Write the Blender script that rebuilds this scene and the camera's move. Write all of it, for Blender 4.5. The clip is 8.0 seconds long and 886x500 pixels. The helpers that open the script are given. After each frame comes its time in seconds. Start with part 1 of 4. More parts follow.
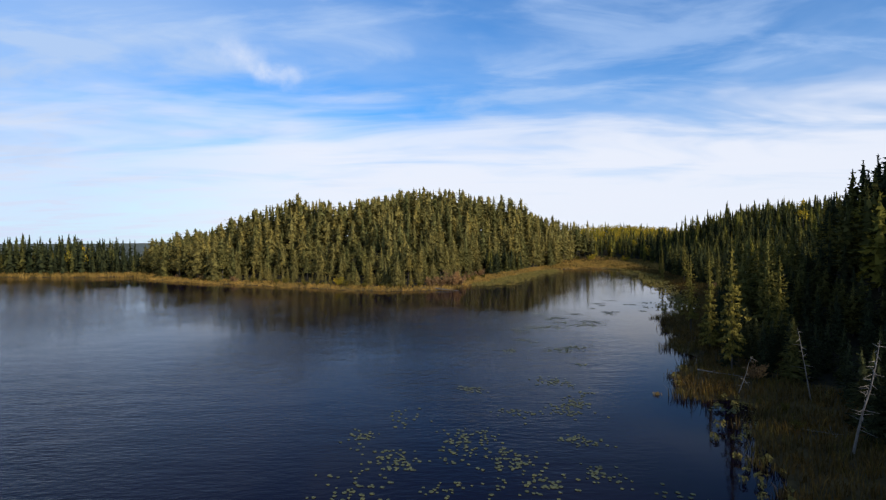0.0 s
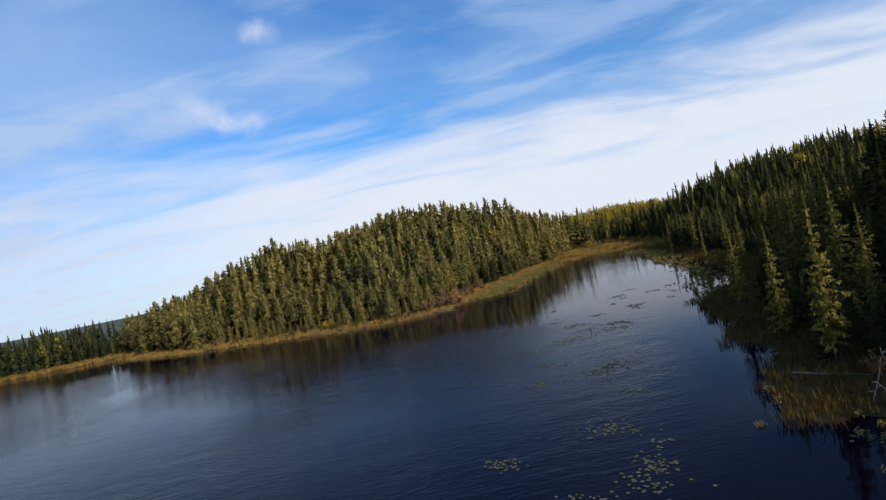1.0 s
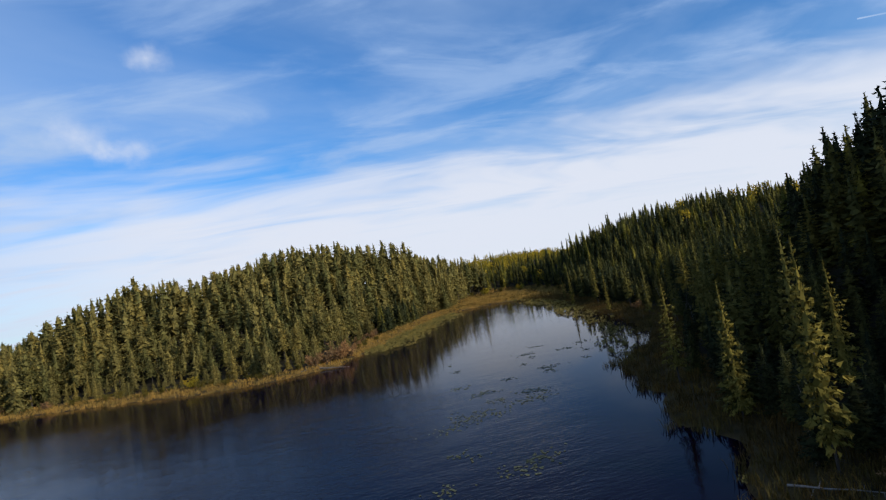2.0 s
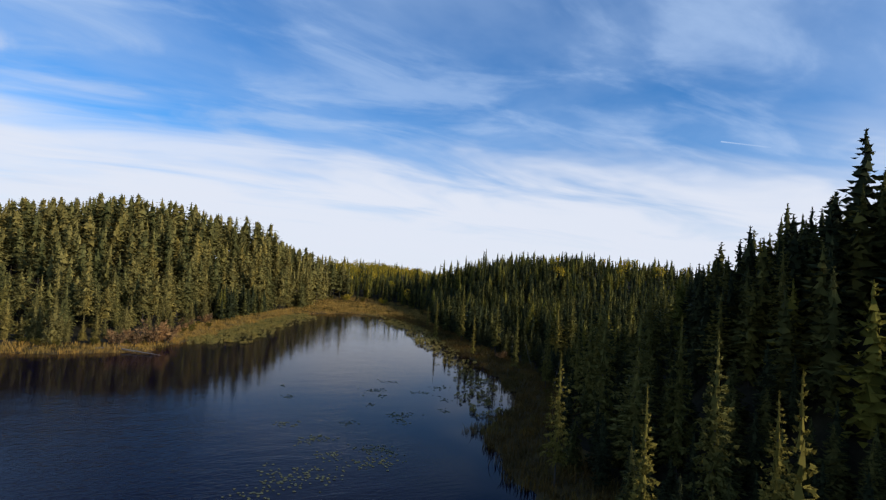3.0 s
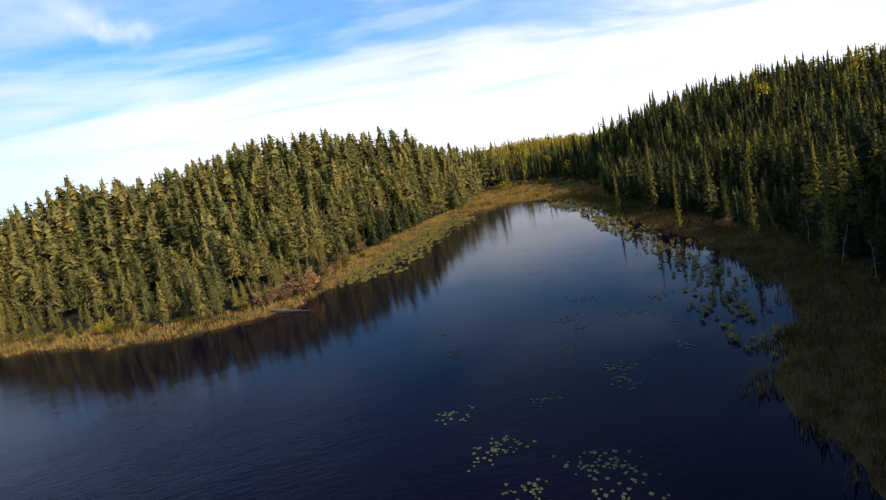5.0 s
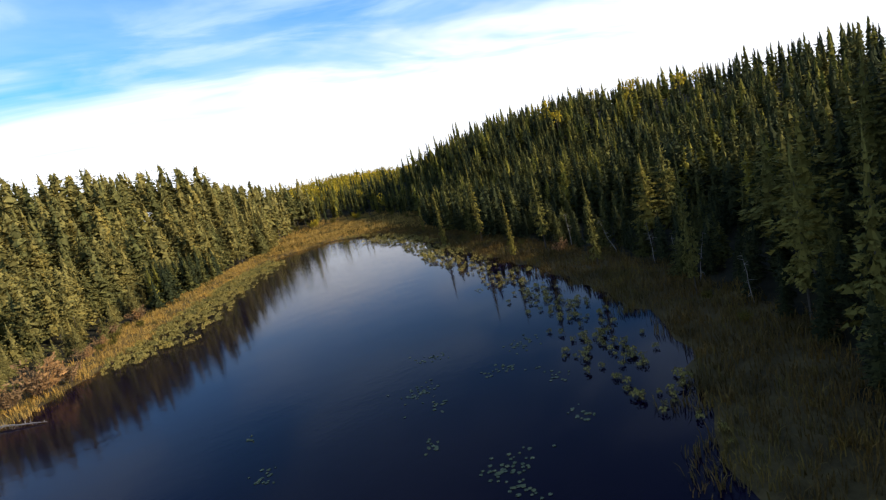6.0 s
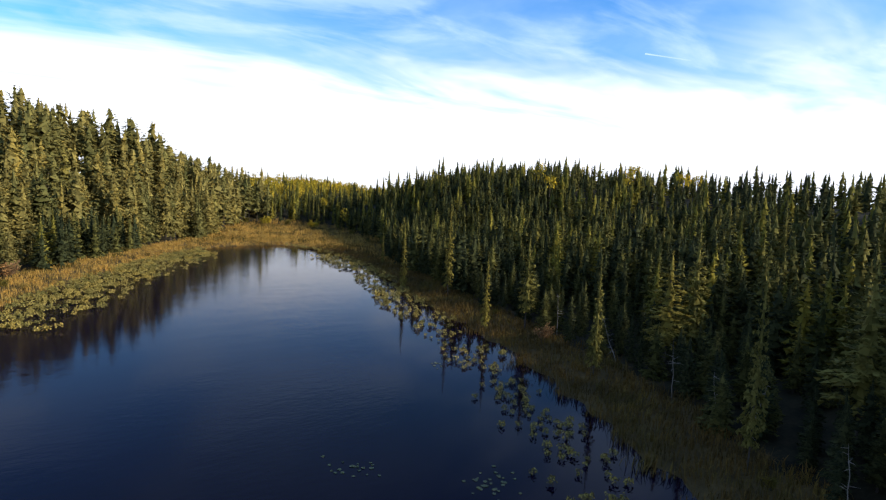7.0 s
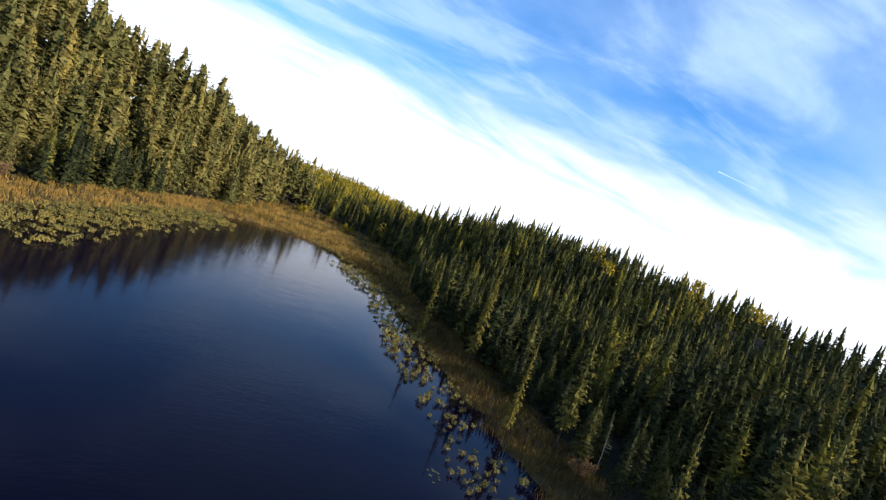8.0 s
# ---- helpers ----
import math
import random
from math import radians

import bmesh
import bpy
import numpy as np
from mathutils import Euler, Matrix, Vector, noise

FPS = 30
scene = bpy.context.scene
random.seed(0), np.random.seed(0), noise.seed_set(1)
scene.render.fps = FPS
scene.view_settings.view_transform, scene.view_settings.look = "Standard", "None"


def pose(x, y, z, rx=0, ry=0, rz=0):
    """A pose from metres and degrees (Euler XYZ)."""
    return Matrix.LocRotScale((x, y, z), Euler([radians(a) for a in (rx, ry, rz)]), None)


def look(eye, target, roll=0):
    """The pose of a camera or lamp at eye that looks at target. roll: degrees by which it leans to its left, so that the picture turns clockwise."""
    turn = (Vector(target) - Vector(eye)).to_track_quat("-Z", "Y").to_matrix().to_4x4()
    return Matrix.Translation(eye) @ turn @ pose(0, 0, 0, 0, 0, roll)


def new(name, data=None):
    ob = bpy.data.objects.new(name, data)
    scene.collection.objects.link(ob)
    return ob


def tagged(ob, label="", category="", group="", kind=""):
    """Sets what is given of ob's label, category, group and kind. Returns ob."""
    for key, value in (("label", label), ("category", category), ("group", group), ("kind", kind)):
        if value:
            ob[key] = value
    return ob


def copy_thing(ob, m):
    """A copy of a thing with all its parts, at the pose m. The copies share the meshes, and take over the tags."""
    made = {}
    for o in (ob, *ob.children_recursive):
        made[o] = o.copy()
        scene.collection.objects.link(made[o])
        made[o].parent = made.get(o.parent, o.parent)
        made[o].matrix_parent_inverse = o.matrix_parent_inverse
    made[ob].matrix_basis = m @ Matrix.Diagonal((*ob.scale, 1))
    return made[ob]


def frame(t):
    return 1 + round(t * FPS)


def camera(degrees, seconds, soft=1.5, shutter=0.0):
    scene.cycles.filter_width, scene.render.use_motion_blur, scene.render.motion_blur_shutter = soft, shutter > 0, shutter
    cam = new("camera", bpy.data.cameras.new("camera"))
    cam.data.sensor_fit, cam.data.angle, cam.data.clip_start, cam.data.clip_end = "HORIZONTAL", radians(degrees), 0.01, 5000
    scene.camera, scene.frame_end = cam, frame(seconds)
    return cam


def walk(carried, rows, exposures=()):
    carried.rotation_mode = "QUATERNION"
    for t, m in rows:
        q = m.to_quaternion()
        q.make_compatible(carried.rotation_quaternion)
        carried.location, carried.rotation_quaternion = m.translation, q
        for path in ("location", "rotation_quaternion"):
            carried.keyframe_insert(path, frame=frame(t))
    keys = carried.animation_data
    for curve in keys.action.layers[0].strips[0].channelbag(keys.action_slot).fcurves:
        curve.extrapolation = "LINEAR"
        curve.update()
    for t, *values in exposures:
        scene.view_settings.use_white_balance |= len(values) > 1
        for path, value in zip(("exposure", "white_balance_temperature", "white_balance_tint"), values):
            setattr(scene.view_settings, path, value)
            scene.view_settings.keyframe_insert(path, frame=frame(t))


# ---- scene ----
cam = camera(77.3, 8.0, soft=1.25)
PATH = [
    (0, (1.319, -1.702, 11.287), (1.308, 0.298, 11.254), -0.7),
    (0.5, (1.572, 4.125, 11.476), (1.58, 6.123, 11.554), -4.1),
    (1, (1.878, 9.638, 12.091), (1.902, 11.638, 12.101), -11.8),
    (1.5, (2.345, 15.215, 12.325), (2.53, 17.206, 12.336), -12.7),
    (2, (3.037, 20.739, 12.803), (3.454, 22.693, 12.896), -10.5),
    (2.2, (3.35, 22.85, 12.85), (3.851, 24.779, 13.012), -9.7),
    (3.3, (6.6, 34.75, 14.4), (7.564, 36.5, 14.475), 11.3),
    (3.5, (7.25, 36.8, 14.55), (8.23, 38.543, 14.606), 15.9),
    (4, (8.95, 42.0, 14.78), (9.818, 43.801, 14.737), 16.8),
    (4.2, (9.65, 44.1, 14.8), (10.41, 45.947, 14.702), 13.6),
    (5.3, (12.95, 54.3, 14.75), (13.251, 56.245, 14.4), -17.3),
    (5.5, (13.6, 56.7, 14.68), (14.031, 58.612, 14.282), -18.3),
    (6, (15.189, 63.319, 13.943), (16.105, 65.07, 13.634), -13.4),
    (6.5, (17.597, 69.57, 13.544), (18.634, 71.258, 13.27), -9.0),
    (7, (20.183, 75.544, 13.641), (21.264, 77.216, 13.447), 2.8),
    (7.5, (22.509, 80.692, 13.395), (23.57, 82.379, 13.229), 13.7),
    (8, (24.841, 87.0, 13.497), (25.82, 88.742, 13.42), 21.3),
]
walk(cam, [(t, look(eye, target, roll)) for t, eye, target, roll in PATH],
     exposures=[(0.0, 0.25, 6220, 10), (1.0, 0.16, 6180, 10), (2.2, 0.10, 6150, 10), (4.2, 0.34, 6260, 10), (5.4, 0.72, 6480, 10), (6.5, 0.92, 6450, 10), (8.0, 0.88, 6200, 10)])

# ---------------------------------------------------------------- light
SUN_AZ, SUN_EL = radians(141), radians(21)
world = bpy.data.worlds.new("sky")
scene.world = world
world.use_nodes = True


def build_sky(tree):
    n, l = tree.nodes, tree.links
    n.clear()

    def math_node(op, a, b=None, clamp=False):
        m = n.new("ShaderNodeMath")
        m.operation, m.use_clamp = op, clamp
        for i, v in enumerate((a, b)):
            if v is None:
                continue
            if isinstance(v, (int, float)):
                m.inputs[i].default_value = v
            else:
                l.new(v, m.inputs[i])
        return m.outputs[0]

    sky = n.new("ShaderNodeTexSky")
    sky.sky_type, sky.sun_disc = "NISHITA", False
    sky.sun_elevation, sky.sun_rotation = SUN_EL, SUN_AZ
    sky.air_density, sky.dust_density, sky.ozone_density = 1.0, 0.3, 1.4
    co = n.new("ShaderNodeTexCoord")
    sep = n.new("ShaderNodeSeparateXYZ")
    l.new(co.outputs["Generated"], sep.inputs[0])
    up = math_node("MAXIMUM", sep.outputs[2], 0.0)
    den = math_node("ADD", up, 0.10)
    px = math_node("DIVIDE", sep.outputs[0], den)
    py = math_node("DIVIDE", sep.outputs[1], den)
    flat = n.new("ShaderNodeCombineXYZ")
    l.new(px, flat.inputs[0])
    l.new(py, flat.inputs[1])

    def layer(turn, sx, sy, off, scale, detail, distort, lo, hi):
        mp = n.new("ShaderNodeMapping")
        mp.inputs["Rotation"].default_value = (0, 0, radians(turn))
        mp.inputs["Scale"].default_value = (sx, sy, 1)
        mp.inputs["Location"].default_value = off
        l.new(flat.outputs[0], mp.inputs[0])
        t = n.new("ShaderNodeTexNoise")
        t.inputs["Scale"].default_value, t.inputs["Detail"].default_value = scale, detail
        t.inputs["Roughness"].default_value, t.inputs["Distortion"].default_value = 0.55, distort
        l.new(mp.outputs[0], t.inputs["Vector"])
        r = n.new("ShaderNodeMapRange")
        r.interpolation_type = "SMOOTHSTEP"
        r.inputs[1].default_value, r.inputs[2].default_value = lo, hi
        l.new(t.outputs[0], r.inputs[0])
        return r.outputs[0]

    veil = layer(18, 0.6, 1.0, (1.3, 4.1, 0), 0.8, 6, 0.5, 0.26, 0.68)
    wisps = layer(26, 0.7, 1.3, (7.2, 0.6, 3), 2.1, 9, 0.45, 0.44, 0.72)
    edge = layer(-12, 0.6, 1.2, (2.0, 9.0, 1), 1.1, 4, 0.6, 0.25, 0.75)
    bank = n.new("ShaderNodeMapRange")
    bank.interpolation_type = "SMOOTHSTEP"
    bank.inputs[1].default_value, bank.inputs[2].default_value = 0.27, 0.10
    l.new(math_node("ADD", up, math_node("MULTIPLY", math_node("SUBTRACT", edge, 0.5), 0.11)), bank.inputs[0])
    high = n.new("ShaderNodeMapRange")
    high.interpolation_type = "SMOOTHSTEP"
    high.inputs[1].default_value, high.inputs[2].default_value = 0.85, 0.40
    high.inputs[3].default_value = 0.5
    l.new(up, high.inputs[0])
    cover = math_node("ADD", math_node("MULTIPLY", veil, 0.5), math_node("MULTIPLY", wisps, 0.5), True)
    haze = n.new("ShaderNodeMapRange")
    haze.interpolation_type = "SMOOTHSTEP"
    haze.inputs[1].default_value, haze.inputs[2].default_value, haze.inputs[4].default_value = -0.2, -0.7, 0.32
    l.new(sep.outputs[0], haze.inputs[0])
    cover = math_node("ADD", cover, haze.outputs[0], True)
    cover = math_node("MULTIPLY", cover, high.outputs[0])
    # three small puffs of cloud
    ragged = n.new("ShaderNodeTexNoise")
    ragged.inputs["Scale"].default_value, ragged.inputs["Detail"].default_value = 21, 9
    l.new(co.outputs["Generated"], ragged.inputs["Vector"])
    white = 0.0
    for way, size in (((-0.327, 0.894, 0.300), 0.036), ((-0.270, 0.922, 0.280), 0.028), ((-0.212, 0.888, 0.408), 0.024)):
        off = n.new("ShaderNodeVectorMath")
        off.operation = "SUBTRACT"
        l.new(co.outputs["Generated"], off.inputs[0])
        off.inputs[1].default_value = way
        wide = n.new("ShaderNodeVectorMath")
        wide.operation = "MULTIPLY"
        l.new(off.outputs[0], wide.inputs[0])
        wide.inputs[1].default_value = (0.7, 0.7, 1.5)
        size_of = n.new("ShaderNodeVectorMath")
        size_of.operation = "LENGTH"
        l.new(wide.outputs[0], size_of.inputs[0])
        far = math_node("ADD", size_of.outputs["Value"], math_node("MULTIPLY", math_node("SUBTRACT", ragged.outputs[0], 0.5), size * 3.2))
        puff = n.new("ShaderNodeMapRange")
        puff.interpolation_type = "SMOOTHSTEP"
        puff.inputs[1].default_value, puff.inputs[2].default_value = size * 1.3, -size * 0.6
        puff.inputs[4].default_value = 0.75
        l.new(far, puff.inputs[0])
        white = math_node("ADD", puff.outputs[0], white, True)
    # a short vapour trail
    a, b = Vector((0.759, 0.603, 0.243)).normalized(), Vector((0.803, 0.551, 0.231)).normalized()
    off = n.new("ShaderNodeVectorMath")
    off.operation = "SUBTRACT"
    l.new(co.outputs["Generated"], off.inputs[0])
    off.inputs[1].default_value = a
    along = n.new("ShaderNodeVectorMath")
    along.operation = "DOT_PRODUCT"
    l.new(off.outputs[0], along.inputs[0])
    along.inputs[1].default_value = (b - a) / (b - a).length_squared
    step = math_node("ADD", along.outputs["Value"], 0.0, True)
    foot = n.new("ShaderNodeVectorMath")
    foot.operation = "SCALE"
    foot.inputs[0].default_value = b - a
    l.new(step, foot.inputs["Scale"])
    gap = n.new("ShaderNodeVectorMath")
    gap.operation = "DISTANCE"
    l.new(off.outputs[0], gap.inputs[0])
    l.new(foot.outputs[0], gap.inputs[1])
    trail = n.new("ShaderNodeMapRange")
    trail.interpolation_type = "SMOOTHSTEP"
    trail.inputs[1].default_value, trail.inputs[2].default_value = 0.0016, 0.0004
    l.new(gap.outputs["Value"], trail.inputs[0])
    fade = math_node("MULTIPLY", math_node("SUBTRACT", 1.15, step), 0.6)
    cover = math_node("ADD", cover, math_node("MULTIPLY", trail.outputs[0], fade), True)
    tone = n.new("ShaderNodeMix")
    tone.data_type, tone.blend_type = "RGBA", "MULTIPLY"
    tone.inputs[0].default_value = 1.0
    l.new(sky.outputs[0], tone.inputs[6])
    tone.inputs[7].default_value = (0.46, 1.27, 2.10, 1)
    thin = n.new("ShaderNodeMix")
    thin.data_type = "RGBA"
    l.new(cover, thin.inputs[0])
    l.new(tone.outputs[2], thin.inputs[6])
    thin.inputs[7].default_value = (5.9, 7.9, 11.3, 1)
    puffs = n.new("ShaderNodeMix")
    puffs.data_type = "RGBA"
    l.new(white, puffs.inputs[0])
    l.new(thin.outputs[2], puffs.inputs[6])
    puffs.inputs[7].default_value = (10.0, 10.6, 12.0, 1)
    mix = n.new("ShaderNodeMix")
    mix.data_type = "RGBA"
    west = n.new("ShaderNodeMapRange")
    west.interpolation_type = "SMOOTHSTEP"
    west.inputs[1].default_value, west.inputs[2].default_value, west.inputs[3].default_value = -0.62, -0.18, 0.55
    west.inputs[4].default_value = 0.96
    l.new(sep.outputs[0], west.inputs[0])
    l.new(math_node("MULTIPLY", bank.outputs[0], west.outputs[0]), mix.inputs[0])
    l.new(puffs.outputs[2], mix.inputs[6])
    mix.inputs[7].default_value = (11.2, 11.4, 12.2, 1)
    bg = n.new("ShaderNodeBackground")
    bg.inputs[1].default_value = 0.065
    l.new(mix.outputs[2], bg.inputs[0])
    out = n.new("ShaderNodeOutputWorld")
    l.new(bg.outputs[0], out.inputs[0])


build_sky(world.node_tree)
sun = new("sun", bpy.data.lights.new("sun", "SUN"))
sun.data.energy, sun.data.angle, sun.data.color = 4.3, radians(5), (1.0, 0.90, 0.74)
sun.matrix_world = look((math.sin(SUN_AZ) * 100, math.cos(SUN_AZ) * 100, math.tan(SUN_EL) * 100), (0, 0, 0))


# ---------------------------------------------------------------- materials
def shader(name):
    m = bpy.data.materials.new(name)
    m.use_nodes = True
    nt = m.node_tree
    return m, nt, nt.nodes["Principled BSDF"]


def noise_tex(nt, scale, detail=4, rough=0.55, coords="Object", stretch=None):
    co = nt.nodes.new("ShaderNodeTexCoord")
    t = nt.nodes.new("ShaderNodeTexNoise")
    t.inputs["Scale"].default_value, t.inputs["Detail"].default_value, t.inputs["Roughness"].default_value = scale, detail, rough
    src = co.outputs[coords]
    if stretch:
        mp = nt.nodes.new("ShaderNodeMapping")
        mp.inputs["Scale"].default_value = stretch
        nt.links.new(src, mp.inputs[0])
        src = mp.outputs[0]
    nt.links.new(src, t.inputs["Vector"])
    return t.outputs[0]


def ramp(nt, fac, stops):
    r = nt.nodes.new("ShaderNodeValToRGB")
    while len(r.color_ramp.elements) < len(stops):
        r.color_ramp.elements.new(0.5)
    for e, (p, c) in zip(r.color_ramp.elements, stops):
        e.position, e.color = p, (*c, 1)
    nt.links.new(fac, r.inputs[0])
    return r.outputs[0]


def blend(nt, kind, fac, a, b):
    m = nt.nodes.new("ShaderNodeMix")
    m.data_type, m.blend_type = "RGBA", kind
    for sock, v in ((m.inputs[0], fac), (m.inputs[6], a), (m.inputs[7], b)):
        if isinstance(v, (int, float)):
            sock.default_value = v
        elif isinstance(v, tuple):
            sock.default_value = (*v, 1)
        else:
            nt.links.new(v, sock)
    return m.outputs[2]


def foliage(name, dark, light, rough=0.85, single=False, shine=0.04, through_light=0.18):
    """Leaf or needle surface: every spray has its own tint, every plant its own shade."""
    m, nt, p = shader(name)
    geo = nt.nodes.new("ShaderNodeNewGeometry")
    col = ramp(nt, geo.outputs["Random Per Island"], [(0.0, dark), (1.0, light)])
    if single:
        info = nt.nodes.new("ShaderNodeObjectInfo")
        shade = ramp(nt, info.outputs["Random"], [(0.0, (0.72, 0.74, 0.70)), (0.6, (1.0, 1.0, 1.0)), (1.0, (1.25, 1.14, 0.9))])
        col = blend(nt, "MULTIPLY", 1.0, col, shade)
    else:
        big = noise_tex(nt, 0.33, 2, 0.6, "Object", (1, 1, 0.03))
        col = blend(nt, "MULTIPLY", 1.0, col, ramp(nt, big, [(0.32, (0.60, 0.68, 0.66)), (0.5, (1.0, 1.0, 0.95)), (0.68, (1.34, 1.22, 0.92))]))
    nt.links.new(col, p.inputs["Base Color"])
    thin = nt.nodes.new("ShaderNodeBsdfTranslucent")
    nt.links.new(col, thin.inputs[0])
    both = nt.nodes.new("ShaderNodeMixShader")
    both.inputs[0].default_value = through_light
    nt.links.new(p.outputs[0], both.inputs[1])
    nt.links.new(thin.outputs[0], both.inputs[2])
    nt.links.new(both.outputs[0], nt.nodes["Material Output"].inputs[0])
    p.inputs["Roughness"].default_value = rough
    p.inputs["Specular IOR Level"].default_value = shine
    return m


def surface(name, stops, scale, rough, bump=0.3, stretch=None, fine=8.0):
    m, nt, p = shader(name)
    a = noise_tex(nt, scale, 5, 0.6, "Object", stretch)
    b = noise_tex(nt, scale * fine, 4, 0.6, "Object", stretch)
    col = blend(nt, "OVERLAY", 0.45, ramp(nt, a, stops), b)
    nt.links.new(col, p.inputs["Base Color"])
    p.inputs["Roughness"].default_value = rough
    p.inputs["Specular IOR Level"].default_value = 0.12
    bp = nt.nodes.new("ShaderNodeBump")
    bp.inputs["Strength"].default_value = bump
    nt.links.new(b, bp.inputs["Height"])
    nt.links.new(bp.outputs[0], p.inputs["Normal"])
    return m


def water_material():
    m, nt, p = shader("lake_water")
    p.inputs["Base Color"].default_value = (0.0028, 0.0014, 0.0078, 1)
    p.inputs["Roughness"].default_value = 0.05
    p.inputs["IOR"].default_value = 1.33
    p.inputs["Specular IOR Level"].default_value = 0.09
    p.inputs["Specular Tint"].default_value = (0.95, 0.75, 1.0, 1)
    fine = noise_tex(nt, 1.7, 3, 0.6, "Object", (0.7, 1.7, 1))
    swell = noise_tex(nt, 0.35, 2, 0.5, "Object", (0.6, 1.2, 1))
    gust = noise_tex(nt, 0.035, 3, 0.5, "Object", (1.0, 0.6, 1))
    amount = nt.nodes.new("ShaderNodeMapRange")
    amount.inputs[1].default_value, amount.inputs[2].default_value = 0.35, 0.65
    amount.inputs[3].default_value, amount.inputs[4].default_value = 0.12, 0.9
    nt.links.new(gust, amount.inputs[0])
    # the head of the bay lies sheltered and calm
    co = nt.nodes.new("ShaderNodeNewGeometry")
    sep = nt.nodes.new("ShaderNodeSeparateXYZ")
    nt.links.new(co.outputs["Position"], sep.inputs[0])
    calm = nt.nodes.new("ShaderNodeMapRange")
    calm.interpolation_type = "SMOOTHSTEP"
    calm.inputs[1].default_value, calm.inputs[2].default_value = 84, 106
    calm.inputs[3].default_value, calm.inputs[4].default_value = 1.0, 0.24
    nose = nt.nodes.new("ShaderNodeMath")
    nose.operation = "MULTIPLY_ADD"
    nt.links.new(sep.outputs[0], nose.inputs[0])
    nose.inputs[1].default_value = 0.55
    nt.links.new(sep.outputs[1], nose.inputs[2])
    nt.links.new(nose.outputs[0], calm.inputs[0])
    # and so does the strip under the wooded eastern bank
    off = nt.nodes.new("ShaderNodeMath")
    off.operation = "MULTIPLY_ADD"
    nt.links.new(sep.outputs[1], off.inputs[0])
    off.inputs[1].default_value = -0.36
    nt.links.new(sep.outputs[0], off.inputs[2])
    lee = nt.nodes.new("ShaderNodeMapRange")
    lee.interpolation_type = "SMOOTHSTEP"
    lee.inputs[1].default_value, lee.inputs[2].default_value = -6, 5
    lee.inputs[3].default_value, lee.inputs[4].default_value = 1.0, 0.10
    nt.links.new(off.outputs[0], lee.inputs[0])
    wind = nt.nodes.new("ShaderNodeMath")
    wind.operation = "MULTIPLY"
    nt.links.new(amount.outputs[0], wind.inputs[0])
    nt.links.new(lee.outputs[0], wind.inputs[1])
    rough = nt.nodes.new("ShaderNodeMath")
    rough.operation = "MULTIPLY"
    nt.links.new(wind.outputs[0], rough.inputs[0])
    nt.links.new(calm.outputs[0], rough.inputs[1])
    add = nt.nodes.new("ShaderNodeMath")
    add.operation = "MULTIPLY_ADD"
    nt.links.new(swell, add.inputs[0])
    add.inputs[1].default_value = 1.6
    nt.links.new(fine, add.inputs[2])
    bp = nt.nodes.new("ShaderNodeBump")
    bp.inputs["Distance"].default_value = 0.06
    nt.links.new(rough.outputs[0], bp.inputs["Strength"])
    nt.links.new(add.outputs[0], bp.inputs["Height"])
    nt.links.new(bp.outputs[0], p.inputs["Normal"])
    return m


# Dark green needles, with the slope's shade also put into the colour.
SHADE_NEEDLE = foliage("shaded_spruce_needles", (0.013, 0.017, 0.009), (0.052, 0.057, 0.024))
SHADE_NEEDLE_ONE = foliage("shaded_spruce_needles_single", (0.013, 0.017, 0.009), (0.052, 0.057, 0.024), single=True)
# Olive and sunlit green for the headland, lightened to carry the sunlight there.
SUN_OLIVE = foliage("sunlit_olive_needles", (0.084, 0.071, 0.023), (0.222, 0.182, 0.058))
SUN_OLIVE_ONE = foliage("sunlit_olive_needles_single", (0.084, 0.071, 0.023), (0.222, 0.182, 0.058), single=True)
SUN_SAGE = foliage("sunlit_green_needles", (0.058, 0.055, 0.019), (0.162, 0.145, 0.048))
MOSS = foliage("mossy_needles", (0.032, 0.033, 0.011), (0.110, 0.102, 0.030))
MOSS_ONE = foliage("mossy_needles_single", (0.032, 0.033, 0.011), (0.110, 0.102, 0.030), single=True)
LARCH = foliage("larch_needles", (0.075, 0.071, 0.014), (0.200, 0.176, 0.036), through_light=0.3)
LARCH_ONE = foliage("larch_needles_single", (0.074, 0.068, 0.017), (0.185, 0.160, 0.042), single=True, through_light=0.25)
GOLD = foliage("golden_aspen_leaves", (0.190, 0.145, 0.016), (0.380, 0.280, 0.030))
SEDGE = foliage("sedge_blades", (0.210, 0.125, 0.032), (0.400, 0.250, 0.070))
# Brown sedge kept darker, with the shade of the bank in its colour.
SHADED_SEDGE = foliage("shaded_brown_sedge", (0.052, 0.033, 0.011), (0.130, 0.082, 0.026))
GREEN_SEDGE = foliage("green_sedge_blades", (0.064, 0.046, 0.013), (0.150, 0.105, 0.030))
LILY = foliage("pond_lily_leaves", (0.120, 0.096, 0.025), (0.290, 0.230, 0.066), 0.6, shine=0.12)
PAD = foliage("floating_pads", (0.090, 0.098, 0.045), (0.170, 0.170, 0.085), 0.55, single=True, shine=0.15)
TWIG = foliage("russet_willow_twigs", (0.150, 0.084, 0.040), (0.290, 0.170, 0.085))
SHRUB = foliage("yellow_green_shrub", (0.060, 0.055, 0.012), (0.150, 0.115, 0.026))
BARK = surface("grey_brown_bark", [(0.3, (0.03, 0.025, 0.02)), (0.7, (0.085, 0.072, 0.06))], 3.0, 0.9, 0.6, (1, 1, 0.25))
